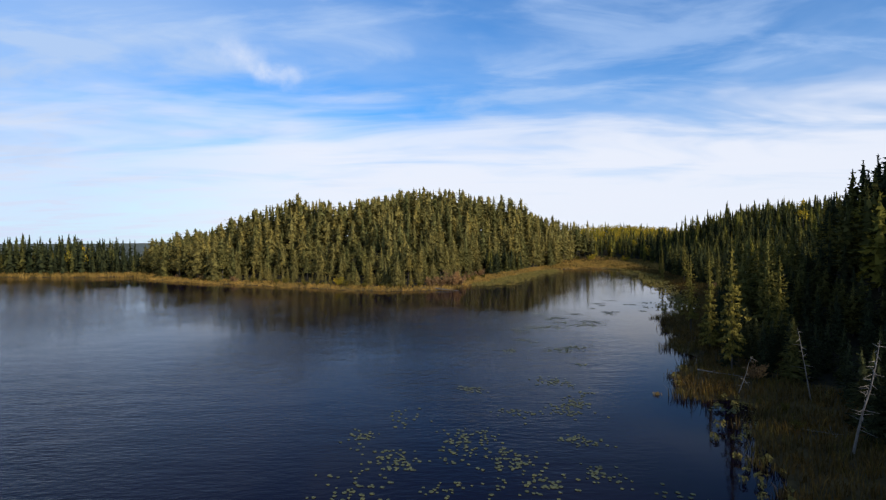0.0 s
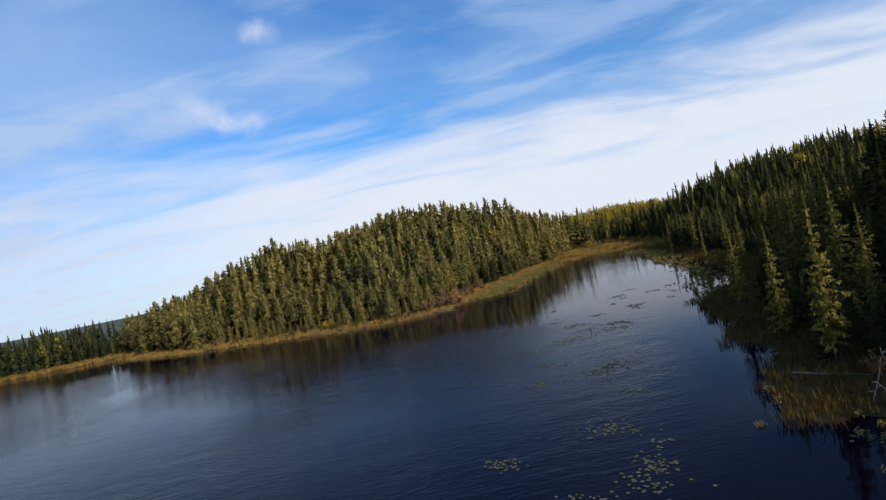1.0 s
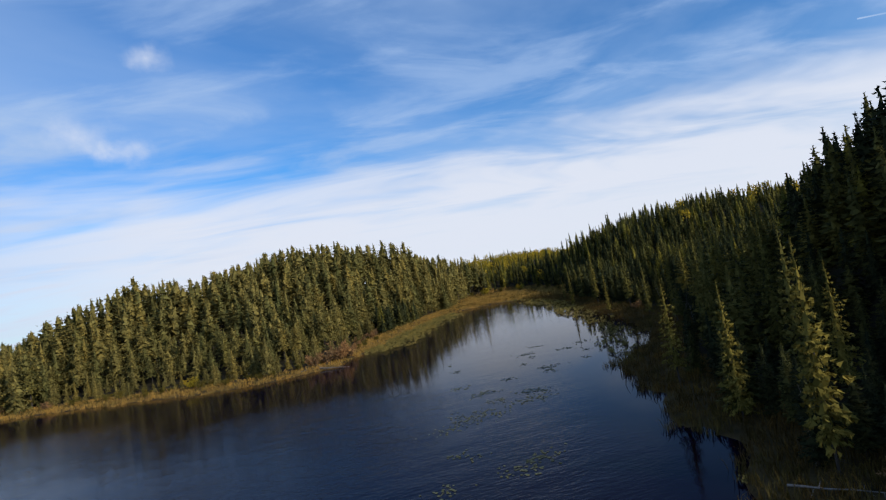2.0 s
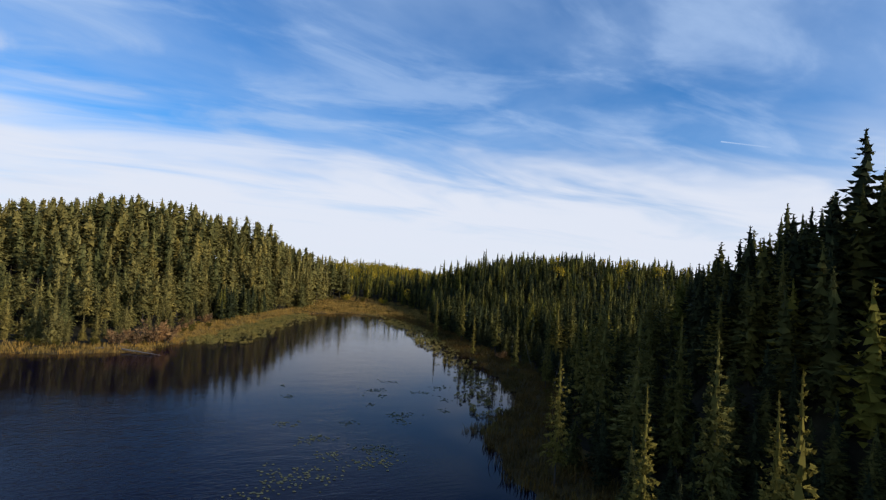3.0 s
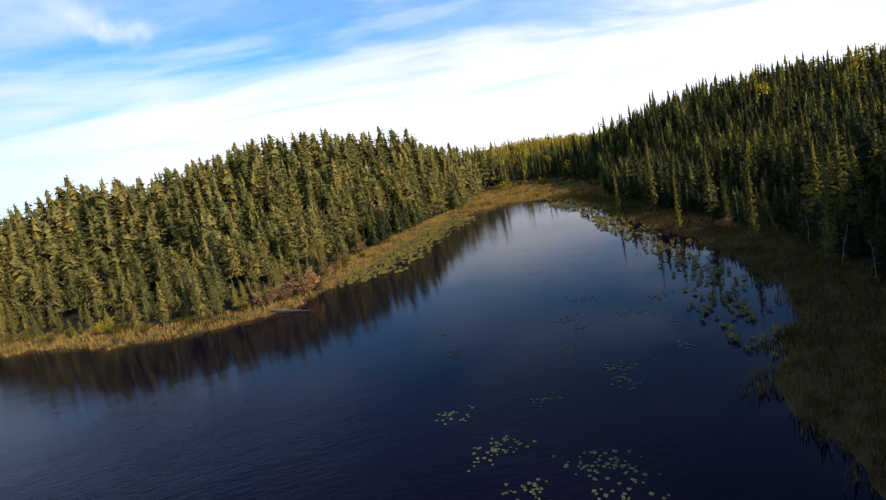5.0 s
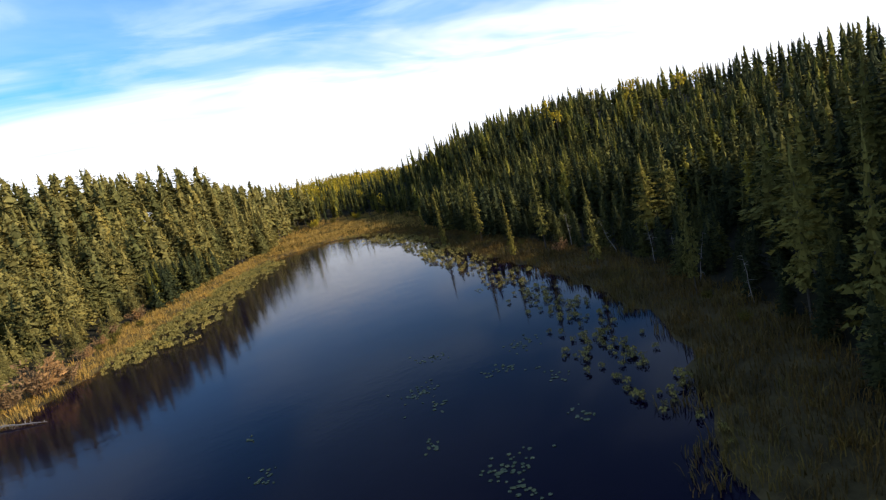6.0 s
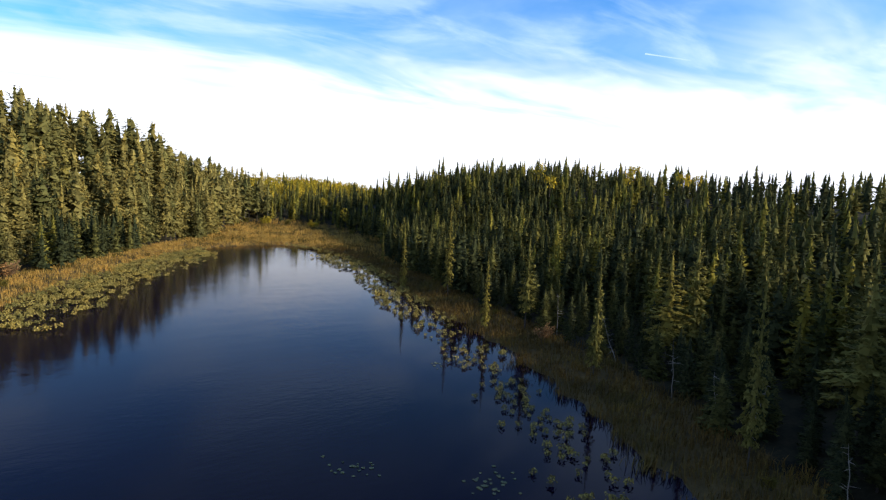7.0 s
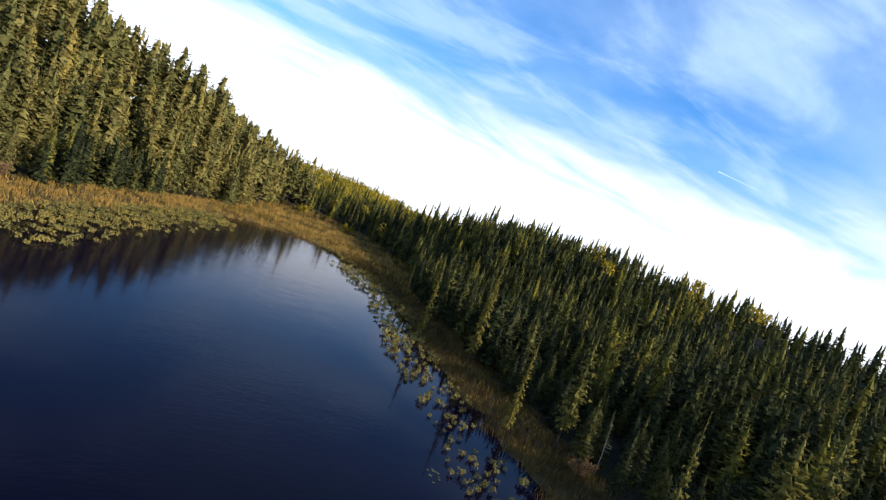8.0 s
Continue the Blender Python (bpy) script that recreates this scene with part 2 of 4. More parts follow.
DEADWOOD = surface("bleached_dead_wood", [(0.3, (0.09, 0.08, 0.07)), (0.7, (0.22, 0.195, 0.17))], 4.0, 0.85, 0.4, (1, 1, 0.2))
FOREST = surface("needle_litter_ground", [(0.35, (0.010, 0.009, 0.005)), (0.65, (0.028, 0.023, 0.011))], 0.5, 0.95, 0.6)
MARSH = surface("sedge_marsh_ground", [(0.3, (0.036, 0.025, 0.010)), (0.7, (0.090, 0.060, 0.021))], 0.6, 0.95, 0.7)
MUD = surface("lake_bed_mud", [(0.3, (0.012, 0.010, 0.008)), (0.7, (0.030, 0.024, 0.016))], 0.5, 0.9)
# Distant woods: the haze is mixed into the colour, paler and bluer.
HAZY_WOOD = surface("hazy_wooded_ground", [(0.35, (0.060, 0.072, 0.058)), (0.65, (0.120, 0.120, 0.085))], 0.05, 0.95, 0.5)
WATER = water_material()


# ---------------------------------------------------------------- plan of the lake
BANK = [(-330, 205), (-230, 200), (-157, 195), (-124, 190), (-107, 192), (-103, 186), (-97, 178), (-71, 157), (-48, 144), (-28, 131),
        (-14, 123.8), (-1, 125.3), (6, 135.5), (13, 149), (20, 166), (31, 188), (42, 203), (54, 208), (62, 205), (65, 190), (64.5, 172),
        (60.5, 151), (55.5, 132), (53, 116), (48.8, 101), (44, 90), (38.5, 82), (32.2, 77), (29.6, 68.5), (28, 63), (25.4, 57), (24.6, 52.5), (24.6, 48.6),
        (21.8, 45.3), (19.7, 42), (18.5, 39), (18.8, 37.7), (20.6, 37.3), (21.6, 36.2), (21.2, 33.5), (18.7, 29.6), (17.7, 25.5), (16.4, 21), (14.5, 8), (12, -25), (-5, -90), (-110, -150), (-280, -120), (-340, 40)]


def smooth_loop(pts, steps=6):
    p = np.array(pts, float)
    a, b, c, d = np.roll(p, 1, 0), p, np.roll(p, -1, 0), np.roll(p, -2, 0)
    out = []
    for k in range(steps):
        u = k / steps
        out.append(0.5 * (2 * b + (c - a) * u + (2 * a - 5 * b + 4 * c - d) * u * u + (3 * b - a - 3 * c + d) * u ** 3))
    return np.stack(out, 1).reshape(-1, 2)


SHORE = smooth_loop(BANK)


def wave(x, y, f, s=0.0):
    """Smooth uneven field in -1..1 over the plan."""
    return (np.sin(x * f + 1.7 * np.sin(y * f * 0.83 + s)) + np.sin(y * f * 1.27 + 1.3 * np.sin(x * f * 0.71 - s) + s)
            + 0.6 * np.sin((x + y) * f * 1.9 + 2.1 * s)) / 2.6


def shore_distance(x, y):
    """Metres inland from the bank; minus on the water."""
    x, y = np.atleast_1d(np.asarray(x, float)), np.atleast_1d(np.asarray(y, float))
    best, inside = np.full(x.shape, 1e18), np.zeros(x.shape, bool)
    for (ax, ay), (bx, by) in zip(SHORE, np.roll(SHORE, -1, 0)):
        ex, ey = bx - ax, by - ay
        u = np.clip(((x - ax) * ex + (y - ay) * ey) / (ex * ex + ey * ey + 1e-9), 0, 1)
        best = np.minimum(best, (x - ax - u * ex) ** 2 + (y - ay - u * ey) ** 2)
        if ay != by:
            cross = ((ay > y) != (by > y)) & (x < ex * (y - ay) / ey + ax)
            inside ^= cross
    d = np.sqrt(best)
    return np.where(inside, -d, d) + 0.7 * wave(x, y, 0.55) + 0.4 * wave(x, y, 1.7, 2)


def bay_marsh(x, y, grow=0):
    """1 on the open flat behind the head of the bay, fading to 0 at its edges."""
    lo = np.interp(y, (195, 199, 247, 278), (35, 37, 56, 67))
    hi = np.interp(y, (150, 154, 207, 250, 278), (59, 61, 85, 92, 90))
    return ease(x, lo - 3 - grow, lo + 3) * ease(-x, -hi - 3 - grow, -hi + 3) * ease(y, 148 - grow, 156) * ease(-y, -278 - grow, -266)


def ease(v, lo, hi):
    u = np.clip((v - lo) / (hi - lo), 0, 1)
    return u * u * (3 - 2 * u)


def bell(x, y, cx, cy, rx, ry):
    return np.exp(-((x - cx) / rx) ** 2 - ((y - cy) / ry) ** 2)


def land(x, y, d=None):
    """Height of the ground."""
    x, y = np.atleast_1d(np.asarray(x, float)), np.atleast_1d(np.asarray(y, float))
    d = shore_distance(x, y) if d is None else d
    hill = 18.8 * bell(x, y, -5, 222, 51, 50) + 12.0 * bell(x, y, -64, 178, 32, 24)
    right = ease(x - 10, 0, 30)
    hill = hill * (0.2 + 0.8 * ease(d, 8, 48))
    hill = hill + right * (14.0 * ease(d, 5, 92) * ease(y, -200, -60) * (1 - 0.7 * ease(y, 235, 310))
                           + 7.0 * bell(x, y, 122, 205, 48, 42))
    hill = hill + 7.6 * bell(x, y, 118, 395, 46, 45)
    hill = hill * (1 - bay_marsh(x, y, 24))
    roll = 0.8 * wave(x, y, 0.045, 1) + 0.3 * wave(x, y, 0.2, 3)
    far = np.hypot(x - 20, y - 120)
    h = 0.12 + 0.35 * ease(d, 0, 5) + (hill + roll * ease(d, 5, 40)) * ease(d, 3, 30) + 3 * ease(far, 400, 1500)
    h = h + 26 * ease(far, 1500, 3600) * ease(-x, 300, 900) * (0.75 + 0.35 * wave(x, y, 0.0011, 4))
    # The last two rises are unseen, added to keep the near bank shaded.
    h = h + right * ease(d, 4, 20) * (8.4 * bell(x, y, 52, 53, 14, 10) + 10.2 * bell(x, y, 65, 66, 17, 14) + 2.8 * bell(x, y, 60, 78, 12, 11) + 8.0 * bell(x, y, 60, 30, 18, 22) + 7.0 * bell(x, y, 66, 0, 24, 26))
    return np.where(d > 0, h, np.maximum(-2.0, d * 0.35 + 0.12))


# ---------------------------------------------------------------- mesh helpers
def soup(name, tris, materials, index=None, normals=None):
    """A mesh from an array of triangles (n, 3, 3), with normals for their corners if given."""
    tris = np.asarray(tris, np.float32)
    n = len(tris)
    me = bpy.data.meshes.new(name)
    me.vertices.add(n * 3)
    me.vertices.foreach_set("co", tris.reshape(-1))
    me.loops.add(n * 3)
    me.loops.foreach_set("vertex_index", np.arange(n * 3, dtype=np.int32))
    me.polygons.add(n)
    me.polygons.foreach_set("loop_start", np.arange(n, dtype=np.int32) * 3)
    if index is not None:
        me.polygons.foreach_set("material_index", np.asarray(index, np.int32))
    for m in materials:
        me.materials.append(m)
    me.update(calc_edges=True)
    if normals is not None:
        me.normals_split_custom_set_from_vertices(np.asarray(normals, np.float32).reshape(-1, 3))
    return me


def fluffed(tris, share=0.45, lift=0.45):
    """Turns a crown's triangles outwards and gives soft normals that follow the crown's round form."""
    tris = np.array(tris, float)
    face = np.cross(tris[:, 1] - tris[:, 0], tris[:, 2] - tris[:, 0])
    face /= np.linalg.norm(face, axis=1, keepdims=True) + 1e-9
    mid = tris.mean(1)
    out = mid * (1, 1, 0)
    out /= np.linalg.norm(out, axis=1, keepdims=True) + 0.15
    out[:, 2] = lift
    out /= np.linalg.norm(out, axis=1, keepdims=True)
    flip = (face * out).sum(1) < 0
    tris[flip] = tris[flip][:, ::-1]
    face[flip] *= -1
    n = out * share + face * (1 - share)
    n /= np.linalg.norm(n, axis=1, keepdims=True)
    return tris, np.repeat(n[:, None, :], 3, 1)


def part(name, data, material, parent, label=""):
    """Links a bmesh or mesh as one part under a thing."""
    if isinstance(data, bmesh.types.BMesh):
        me = bpy.data.meshes.new(name)
        data.to_mesh(me)
        data.free()
    else:
        me = data
    if material:
        me.materials.clear()
        me.materials.append(material)
    ob = new(name, me)
    ob.parent = parent
    return tagged(ob, label)


def tube(rings, sides=6):
    """Triangles of a tube through rings of (centre, radius)."""
    out, prev = [], None
    for c, r in rings:
        a = np.arange(sides) * 2 * np.pi / sides
        ring = np.array(c) + np.stack([np.cos(a) * r, np.sin(a) * r, np.zeros(sides)], 1)
        if prev is not None:
            for i in range(sides):
                j = (i + 1) % sides
                out += [(prev[i], prev[j], ring[j]), (prev[i], ring[j], ring[i])]
        prev = ring
    return np.array(out)


def stick(a, b, r0, r1, sides=5):
    """Triangles of a tapered stick between two points."""
    a, b = np.array(a, float), np.array(b, float)
    w = (b - a) / (np.linalg.norm(b - a) + 1e-9)
    u = np.cross(w, (0, 0, 1.0) if abs(w[2]) < 0.9 else (1.0, 0, 0))
    u /= np.linalg.norm(u)
    v = np.cross(w, u)
    ang = np.arange(sides) * 2 * np.pi / sides
    ring = np.cos(ang)[:, None] * u + np.sin(ang)[:, None] * v
    p, q = a + ring * r0, b + ring * r1
    out = []
    for i in range(sides):
        j = (i + 1) % sides
        out += [(p[i], p[j], q[j]), (p[i], q[j], q[i]), (q[i], q[j], b)]
    return np.array(out)


# ---------------------------------------------------------------- trees
def conifer(seed, height, radius, sprays, leaf, bare=0.06, power=0.8, ragged=0.18, tiers=24, droop=0.35, lumpy=0.0, core=0.5, simple=False):
    """Crown and trunk triangles of a conifer: tiers of drooping boughs, each carrying many small needle sprays.
    power: below 0.6 a column with a blunt top, near 1 a cone. lumpy: how far single boughs stick out, as on an old open crown."""
    rng = np.random.default_rng(seed)
    boughs = 7
    az = rng.uniform(0, 6.283, (tiers, boughs)).cumsum(0) * 0.37 + np.arange(boughs) * 6.283 / boughs
    long = rng.uniform(1 - 1.6 * ragged, 1 + ragged, (tiers, boughs)) * np.where(rng.random((tiers, boughs)) < lumpy, 1.35, 1 - 0.4 * lumpy)
    tilt = rng.normal(0, 0.10, (tiers, boughs))
    level = np.sort(rng.uniform(-0.3, 0.3, tiers) + np.arange(tiers) + 0.5) / tiers
    share = (1 - level) ** power + 0.10
    tier = rng.choice(tiers, sprays, p=share / share.sum())
    bough = rng.integers(0, boughs, sprays)
    t = np.clip(level[tier], 0, 0.985)
    reach = (radius * (1 - t) ** power * np.minimum(1, 0.62 + 3.2 * t) * np.sqrt(np.minimum(1, (1 - t) / 0.3)) + 0.06) * long[tier, bough]
    s = np.sqrt(rng.uniform(0.05, 1.0, sprays))
    a = az[tier, bough] + rng.normal(0, 0.34, sprays) * (1.25 - 0.5 * s)
    slope = 0.75 * t * t - 0.10 + tilt[tier, bough]
    out = np.stack([np.cos(a), np.sin(a), np.zeros(sprays)], 1)
    side = np.stack([-np.sin(a), np.cos(a), np.zeros(sprays)], 1)
    z = height * (bare + (1 - bare) * t) + reach * (slope * s - droop * s * s) + rng.normal(0, 0.12, sprays) * leaf
    c = out * (reach * s)[:, None]
    c[:, 2] = np.minimum(z, height * 0.985)
    size = (leaf * rng.uniform(0.65, 1.3, sprays) * np.clip(0.25 + 0.85 * reach / radius, 0.25, 1))[:, None]
    fall = (0.9 * t - 0.45 + rng.normal(0, 0.22, sprays))[:, None]
    d = out + side * rng.normal(0, 0.45, sprays)[:, None] + (0, 0, 1) * fall
    d /= np.linalg.norm(d, axis=1, keepdims=True)
    w = side + out * rng.normal(0, 0.3, sprays)[:, None] + (0, 0, 1) * rng.normal(0, 0.35, sprays)[:, None]
    flat = np.stack([c - d * size * 0.5 - w * size * 0.42, c - d * size * 0.35 + w * size * 0.42, c + d * size * 0.85], 1)
    hang = np.stack([c - d * size * 0.4, c + d * size * 0.7, c + d * size * 0.1 - (0, 0, 1) * size * rng.uniform(0.35, 0.75, (sprays, 1))], 1)
    crown = [flat] if simple else [flat, hang]
    # dense inner twigs: many small ragged skirts round the stem
    inner, n, sides = [], 11 if simple else 19, 6
    for k in range(n):
        t0, t1 = k / n, min((k + 1.6) / n, 0.97)
        z0, z1 = height * (bare + (1 - bare) * t0), height * (bare + (1 - bare) * t1)
        q = core * radius * (1 - t0) ** power * min(1.0, 0.62 + 3.2 * t0) * math.sqrt(min(1, (1 - t0) / 0.3)) + 0.04
        ring = [(math.cos(b) * q * g, math.sin(b) * q * g, z0 + q * dz) for b, g, dz in zip(
            rng.uniform(-0.5, 0.5, sides) + np.arange(sides) * 6.283 / sides + k, rng.uniform(0.5, 1.35, sides), rng.uniform(-0.8, 0.5, sides))]
        tip = (rng.normal(0, 0.3) * q, rng.normal(0, 0.3) * q, z1)
        inner += [(ring[j], ring[(j + 1) % sides], tip) for j in range(sides)]
    for b in (0.3, 1.9):
        p = (math.cos(b) * 0.09, math.sin(b) * 0.09)
        inner.append(((-p[0], -p[1], height * 0.955), (p[0], p[1], height * 0.955), (0, 0, height)))
    r = 0.008 * height + 0.02
    if simple:
        trunk = stick((0, 0, -0.6), (0, 0, height * 0.8), r, 0.03, 3)
    else:
        trunk = tube([((0, 0, -0.6), r * 1.25), ((0, 0, 0.2), r), ((0, 0, height * 0.45), r * 0.6), ((0, 0, height * 0.9), 0.02)], 6)
    return np.concatenate(crown + [np.array(inner)]), trunk


def dead_twigs(seed, height, bare, n):
    rng = random.Random(seed)
    out = []
    for _ in range(n):
        z = height * rng.uniform(0.06, bare + 0.12)
        a, L = rng.uniform(0, 6.28), rng.uniform(0.3, 0.9)
        out.append(stick((0, 0, z), (math.cos(a) * L, math.sin(a) * L, z - L * rng.uniform(0, 0.4)), 0.018, 0.006, 3))
    return np.concatenate(out)


def aspen(seed, height, radius, leaves):
    """A broadleaf: limbs and a crown of many small leaf clumps."""
    rng = random.Random(seed)
    wood = [tube([((0, 0, -0.5), 0.16), ((0.05, 0, height * 0.45), 0.11), ((0.1, 0.05, height * 0.9), 0.03)], 6)]
    tips = []
    for i in range(11):
        z, a = height * rng.uniform(0.35, 0.85), i * 2.4
        L = radius * rng.uniform(0.5, 0.95)
        e = (math.cos(a) * L, math.sin(a) * L, min(z + L * rng.uniform(0.5, 1.1), height))
        wood.append(stick((0.05, 0, z), e, 0.05, 0.012, 4))
        tips.append(e)
    tips.append((0.1, 0.05, height))
    crown = []
    for _ in range(leaves):
        c = Vector(rng.choice(tips)) * 1.0
        o = Vector((rng.gauss(0, 1), rng.gauss(0, 1), rng.gauss(0, 1))) * radius * 0.30
        c += o
        s = rng.uniform(0.26, 0.52)
        q = Euler((rng.uniform(0, 6.3), rng.uniform(0, 6.3), rng.uniform(0, 6.3))).to_matrix()
        crown.append([tuple(c + q @ Vector(v) * s) for v in ((-1, -0.6, 0), (1, -0.5, 0), (0.1, 1.1, 0.3))])
    return np.array(crown), np.concatenate(wood)


def scatter(x0, x1, y0, y1, step, seed, jitter=0.42):
    rng = np.random.default_rng(seed)
    gx, gy = np.meshgrid(np.arange(x0, x1, step), np.arange(y0, y1, step))
    gx = gx + (np.arange(gx.shape[0]) % 2)[:, None] * step * 0.5
    x = gx.ravel() + rng.uniform(-jitter, jitter, gx.size) * step
    y = gy.ravel() + rng.uniform(-jitter, jitter, gx.size) * step
    return x, y, rng


def planted(kinds, places):
    """Triangles and normals of many plants: kinds are (crown, trunk) arrays; places rows of x, y, z, turn, width scale, height scale, kind, tint."""
    soft = []
    for crown, trunk in kinds:
        c, cn = fluffed(crown)
        t, tn = fluffed(trunk, 0.2, 0.0)
        soft.append((np.concatenate([c, t]), np.concatenate([cn, tn]), len(c)))
    out, nor, idx = [], [], []
    for x, y, z, a, sw, sh, k, tint in places:
        tri, n, crown = soft[int(k)]
        ca, sa = math.cos(a), math.sin(a)
        turn = np.array([[ca, -sa, 0], [sa, ca, 0], [0, 0, 1]])
        out.append((tri * (sw, sw, sh)) @ turn.T + (x, y, z))
        nor.append(n @ turn.T)
        i = np.zeros(len(tri), int)
        i[:crown] = int(tint)
        idx.append(i)
    return np.concatenate(out), np.concatenate(nor), np.concatenate(idx)


def forest(name, kinds, places, materials, label):
    tris, nor, idx = planted(kinds, places)
    return tagged(new(name, soup(name, tris, materials, idx, nor)), label, "forest", kind="stuff")


# ---------------------------------------------------------------- ground and water
def axis(lo, hi, fine, far):
    out = [*np.arange(lo, hi + 0.1, fine)]
    step, a, b = fine, lo, hi
    left, right = [], []
    while a > -far:
        step *= 1.28
        a, b = a - step, b + step
        left.append(a)
        right.append(b)
    return np.array(left[::-1] + out + right)


def build_ground():
    xs, ys = axis(-120, 130, 1.6, 4300), axis(0, 260, 1.6, 4300)
    gx, gy = np.meshgrid(xs, ys)
    d = shore_distance(gx.ravel(), gy.ravel())
    z = land(gx.ravel(), gy.ravel(), d)
    co = np.stack([gx.ravel(), gy.ravel(), z], 1)
    w, h = len(xs), len(ys)
    i = (np.arange(h - 1)[:, None] * w + np.arange(w - 1)[None]).ravel()
    quads = np.stack([i, i + 1, i + 1 + w, i + w], 1)
    me = bpy.data.meshes.new("ground")
    me.vertices.add(len(co))
    me.vertices.foreach_set("co", co.astype(np.float32).ravel())
    me.loops.add(quads.size)
    me.loops.foreach_set("vertex_index", quads.astype(np.int32).ravel())
    me.polygons.add(len(quads))
    me.polygons.foreach_set("loop_start", np.arange(len(quads), dtype=np.int32) * 4)
    dm = d[quads].mean(1)
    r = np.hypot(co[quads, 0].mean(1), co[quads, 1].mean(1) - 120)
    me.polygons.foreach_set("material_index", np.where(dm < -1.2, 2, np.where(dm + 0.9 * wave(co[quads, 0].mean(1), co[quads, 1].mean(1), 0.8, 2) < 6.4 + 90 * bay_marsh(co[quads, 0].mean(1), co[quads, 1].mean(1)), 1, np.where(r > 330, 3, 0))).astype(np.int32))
    me.polygons.foreach_set("use_smooth", np.ones(len(quads), bool))
    for m in (FOREST, MARSH, MUD, HAZY_WOOD):
        me.materials.append(m)
    me.update(calc_edges=True)
    return tagged(new("ground", me), "mossy forest floor rising from a sedge-fringed lake shore", "ground", kind="structure")


def build_water():
    bm = bmesh.new()
    bmesh.ops.create_grid(bm, x_segments=8, y_segments=8, size=1)
    bmesh.ops.transform(bm, matrix=Matrix.Translation((-130, 30, 0)) @ Matrix.Diagonal((260, 210, 1, 1)), verts=bm.verts)
    me = bpy.data.meshes.new("water")
    bm.to_mesh(me)
    bm.free()
    me.materials.append(WATER)
    return tagged(new("water", me), "dark blue rippled lake water reflecting the sky", "water", kind="structure")


build_ground()
build_water()

# ---------------------------------------------------------------- the trees' places
NEAR = [conifer(11 + i, h, r, 620, 0.40, bare, p, 0.16, 30, 0.30) for i, (h, r, bare, p) in enumerate(
    ((12.5, 1.20, 0.05, 0.60), (13.5, 1.35, 0.10, 0.66), (11.0, 1.10, 0.03, 0.52), (14.0, 1.40, 0.08, 0.62), (9.5, 1.40, 0.02, 0.75), (12.0, 1.05, 0.14, 0.48)))]
MID = [conifer(31 + i, h, r, 200, 0.70, 0.05, p, 0.2, 20, 0.3) for i, (h, r, p) in enumerate(
    ((12.5, 1.6, 0.6), (11.5, 1.5, 0.7), (13.0, 1.8, 0.58), (10.5, 1.8, 0.8), (12.5, 1.35, 0.5)))]
FAR = [conifer(51 + i, h, r, 90, 1.0, 0.06, p, 0.24, 14, 0.3, simple=True) for i, (h, r, p) in enumerate(
    ((12.5, 1.9, 0.55), (11.5, 1.8, 0.65), (13.0, 2.1, 0.5), (10.5, 2.0, 0.75)))]
BIG = [conifer(71 + i, h, r * 1.28, 2000, 0.48, bare, p, 0.2, 19, 0.42, lumpy) for i, (h, r, bare, p, lumpy) in enumerate(
    ((14.5, 2.7, 0.02, 0.85, 0.0), (15.5, 2.9, 0.03, 0.72, 0.15), (13.5, 2.5, 0.02, 0.95, 0.0), (15.0, 2.3, 0.10, 0.6, 0.25), (11.5, 2.6, 0.0, 1.0, 0.0)))]
BIGFAR = [conifer(91 + i, h, r * 1.32, 800, 0.58, bare, p, 0.24, 16, 0.4, lumpy) for i, (h, r, bare, p, lumpy) in enumerate(
    ((14.5, 2.7, 0.05, 0.8, 0.1), (15.5, 2.8, 0.2, 0.55, 0.3), (13.5, 2.5, 0.03, 0.9, 0.0), (15.0, 2.4, 0.3, 0.45, 0.35)))]
BACK = [conifer(95 + i, h, r * 1.35, 300, 0.80, bare, p, 0.26, 13, 0.3, lumpy, simple=True) for i, (h, r, bare, p, lumpy) in enumerate(
    ((14.5, 2.4, 0.35, 0.5, 0.3), (15.5, 2.6, 0.4, 0.45, 0.35), (13.5, 2.3, 0.15, 0.75, 0.1), (15.0, 2.1, 0.3, 0.6, 0.25)))]
LARCHES = [conifer(111 + i, h, r, 820, 0.34, bare, p, 0.22, 26, 0.10, 0.12, 0.3) for i, (h, r, bare, p) in enumerate(
    ((10.5, 1.45, 0.14, 0.85), (12.5, 1.6, 0.20, 0.75), (9.5, 1.35, 0.10, 0.9), (13.0, 1.7, 0.22, 0.8)))]
ASPENS = [aspen(131 + i, h, r, n) for i, (h, r, n) in enumerate(((8.5, 2.4, 130), (8.0, 2.0, 120), (9.5, 2.6, 140)))]


def tree_model(name, crown, trunk, needles, label, category, group, seed, bare=0.1, twigs=14):
    """One tree as a thing with its trunk and crown."""
    top = tagged(new(name), label, category, group)
    wood = [trunk]
    if twigs:
        wood.append(dead_twigs(seed, crown[:, :, 2].max(), bare, twigs))
    part("trunk", soup("trunk", np.concatenate(wood), []), BARK, top)
    tris, nor = fluffed(crown)
    part("crown", soup("crown", tris, [], None, nor), needles, top)
    return top


def plant(models, used, k, x, y, z, turn, sw, sh, lean=0.0):
    m = Matrix.LocRotScale((x, y, z), Euler((lean, lean * 0.6, turn)), (sw, sw, sh))
    if k not in used:
        used.add(k)
        models[k].matrix_basis = m
        return models[k]
    return copy_thing(models[k], m)


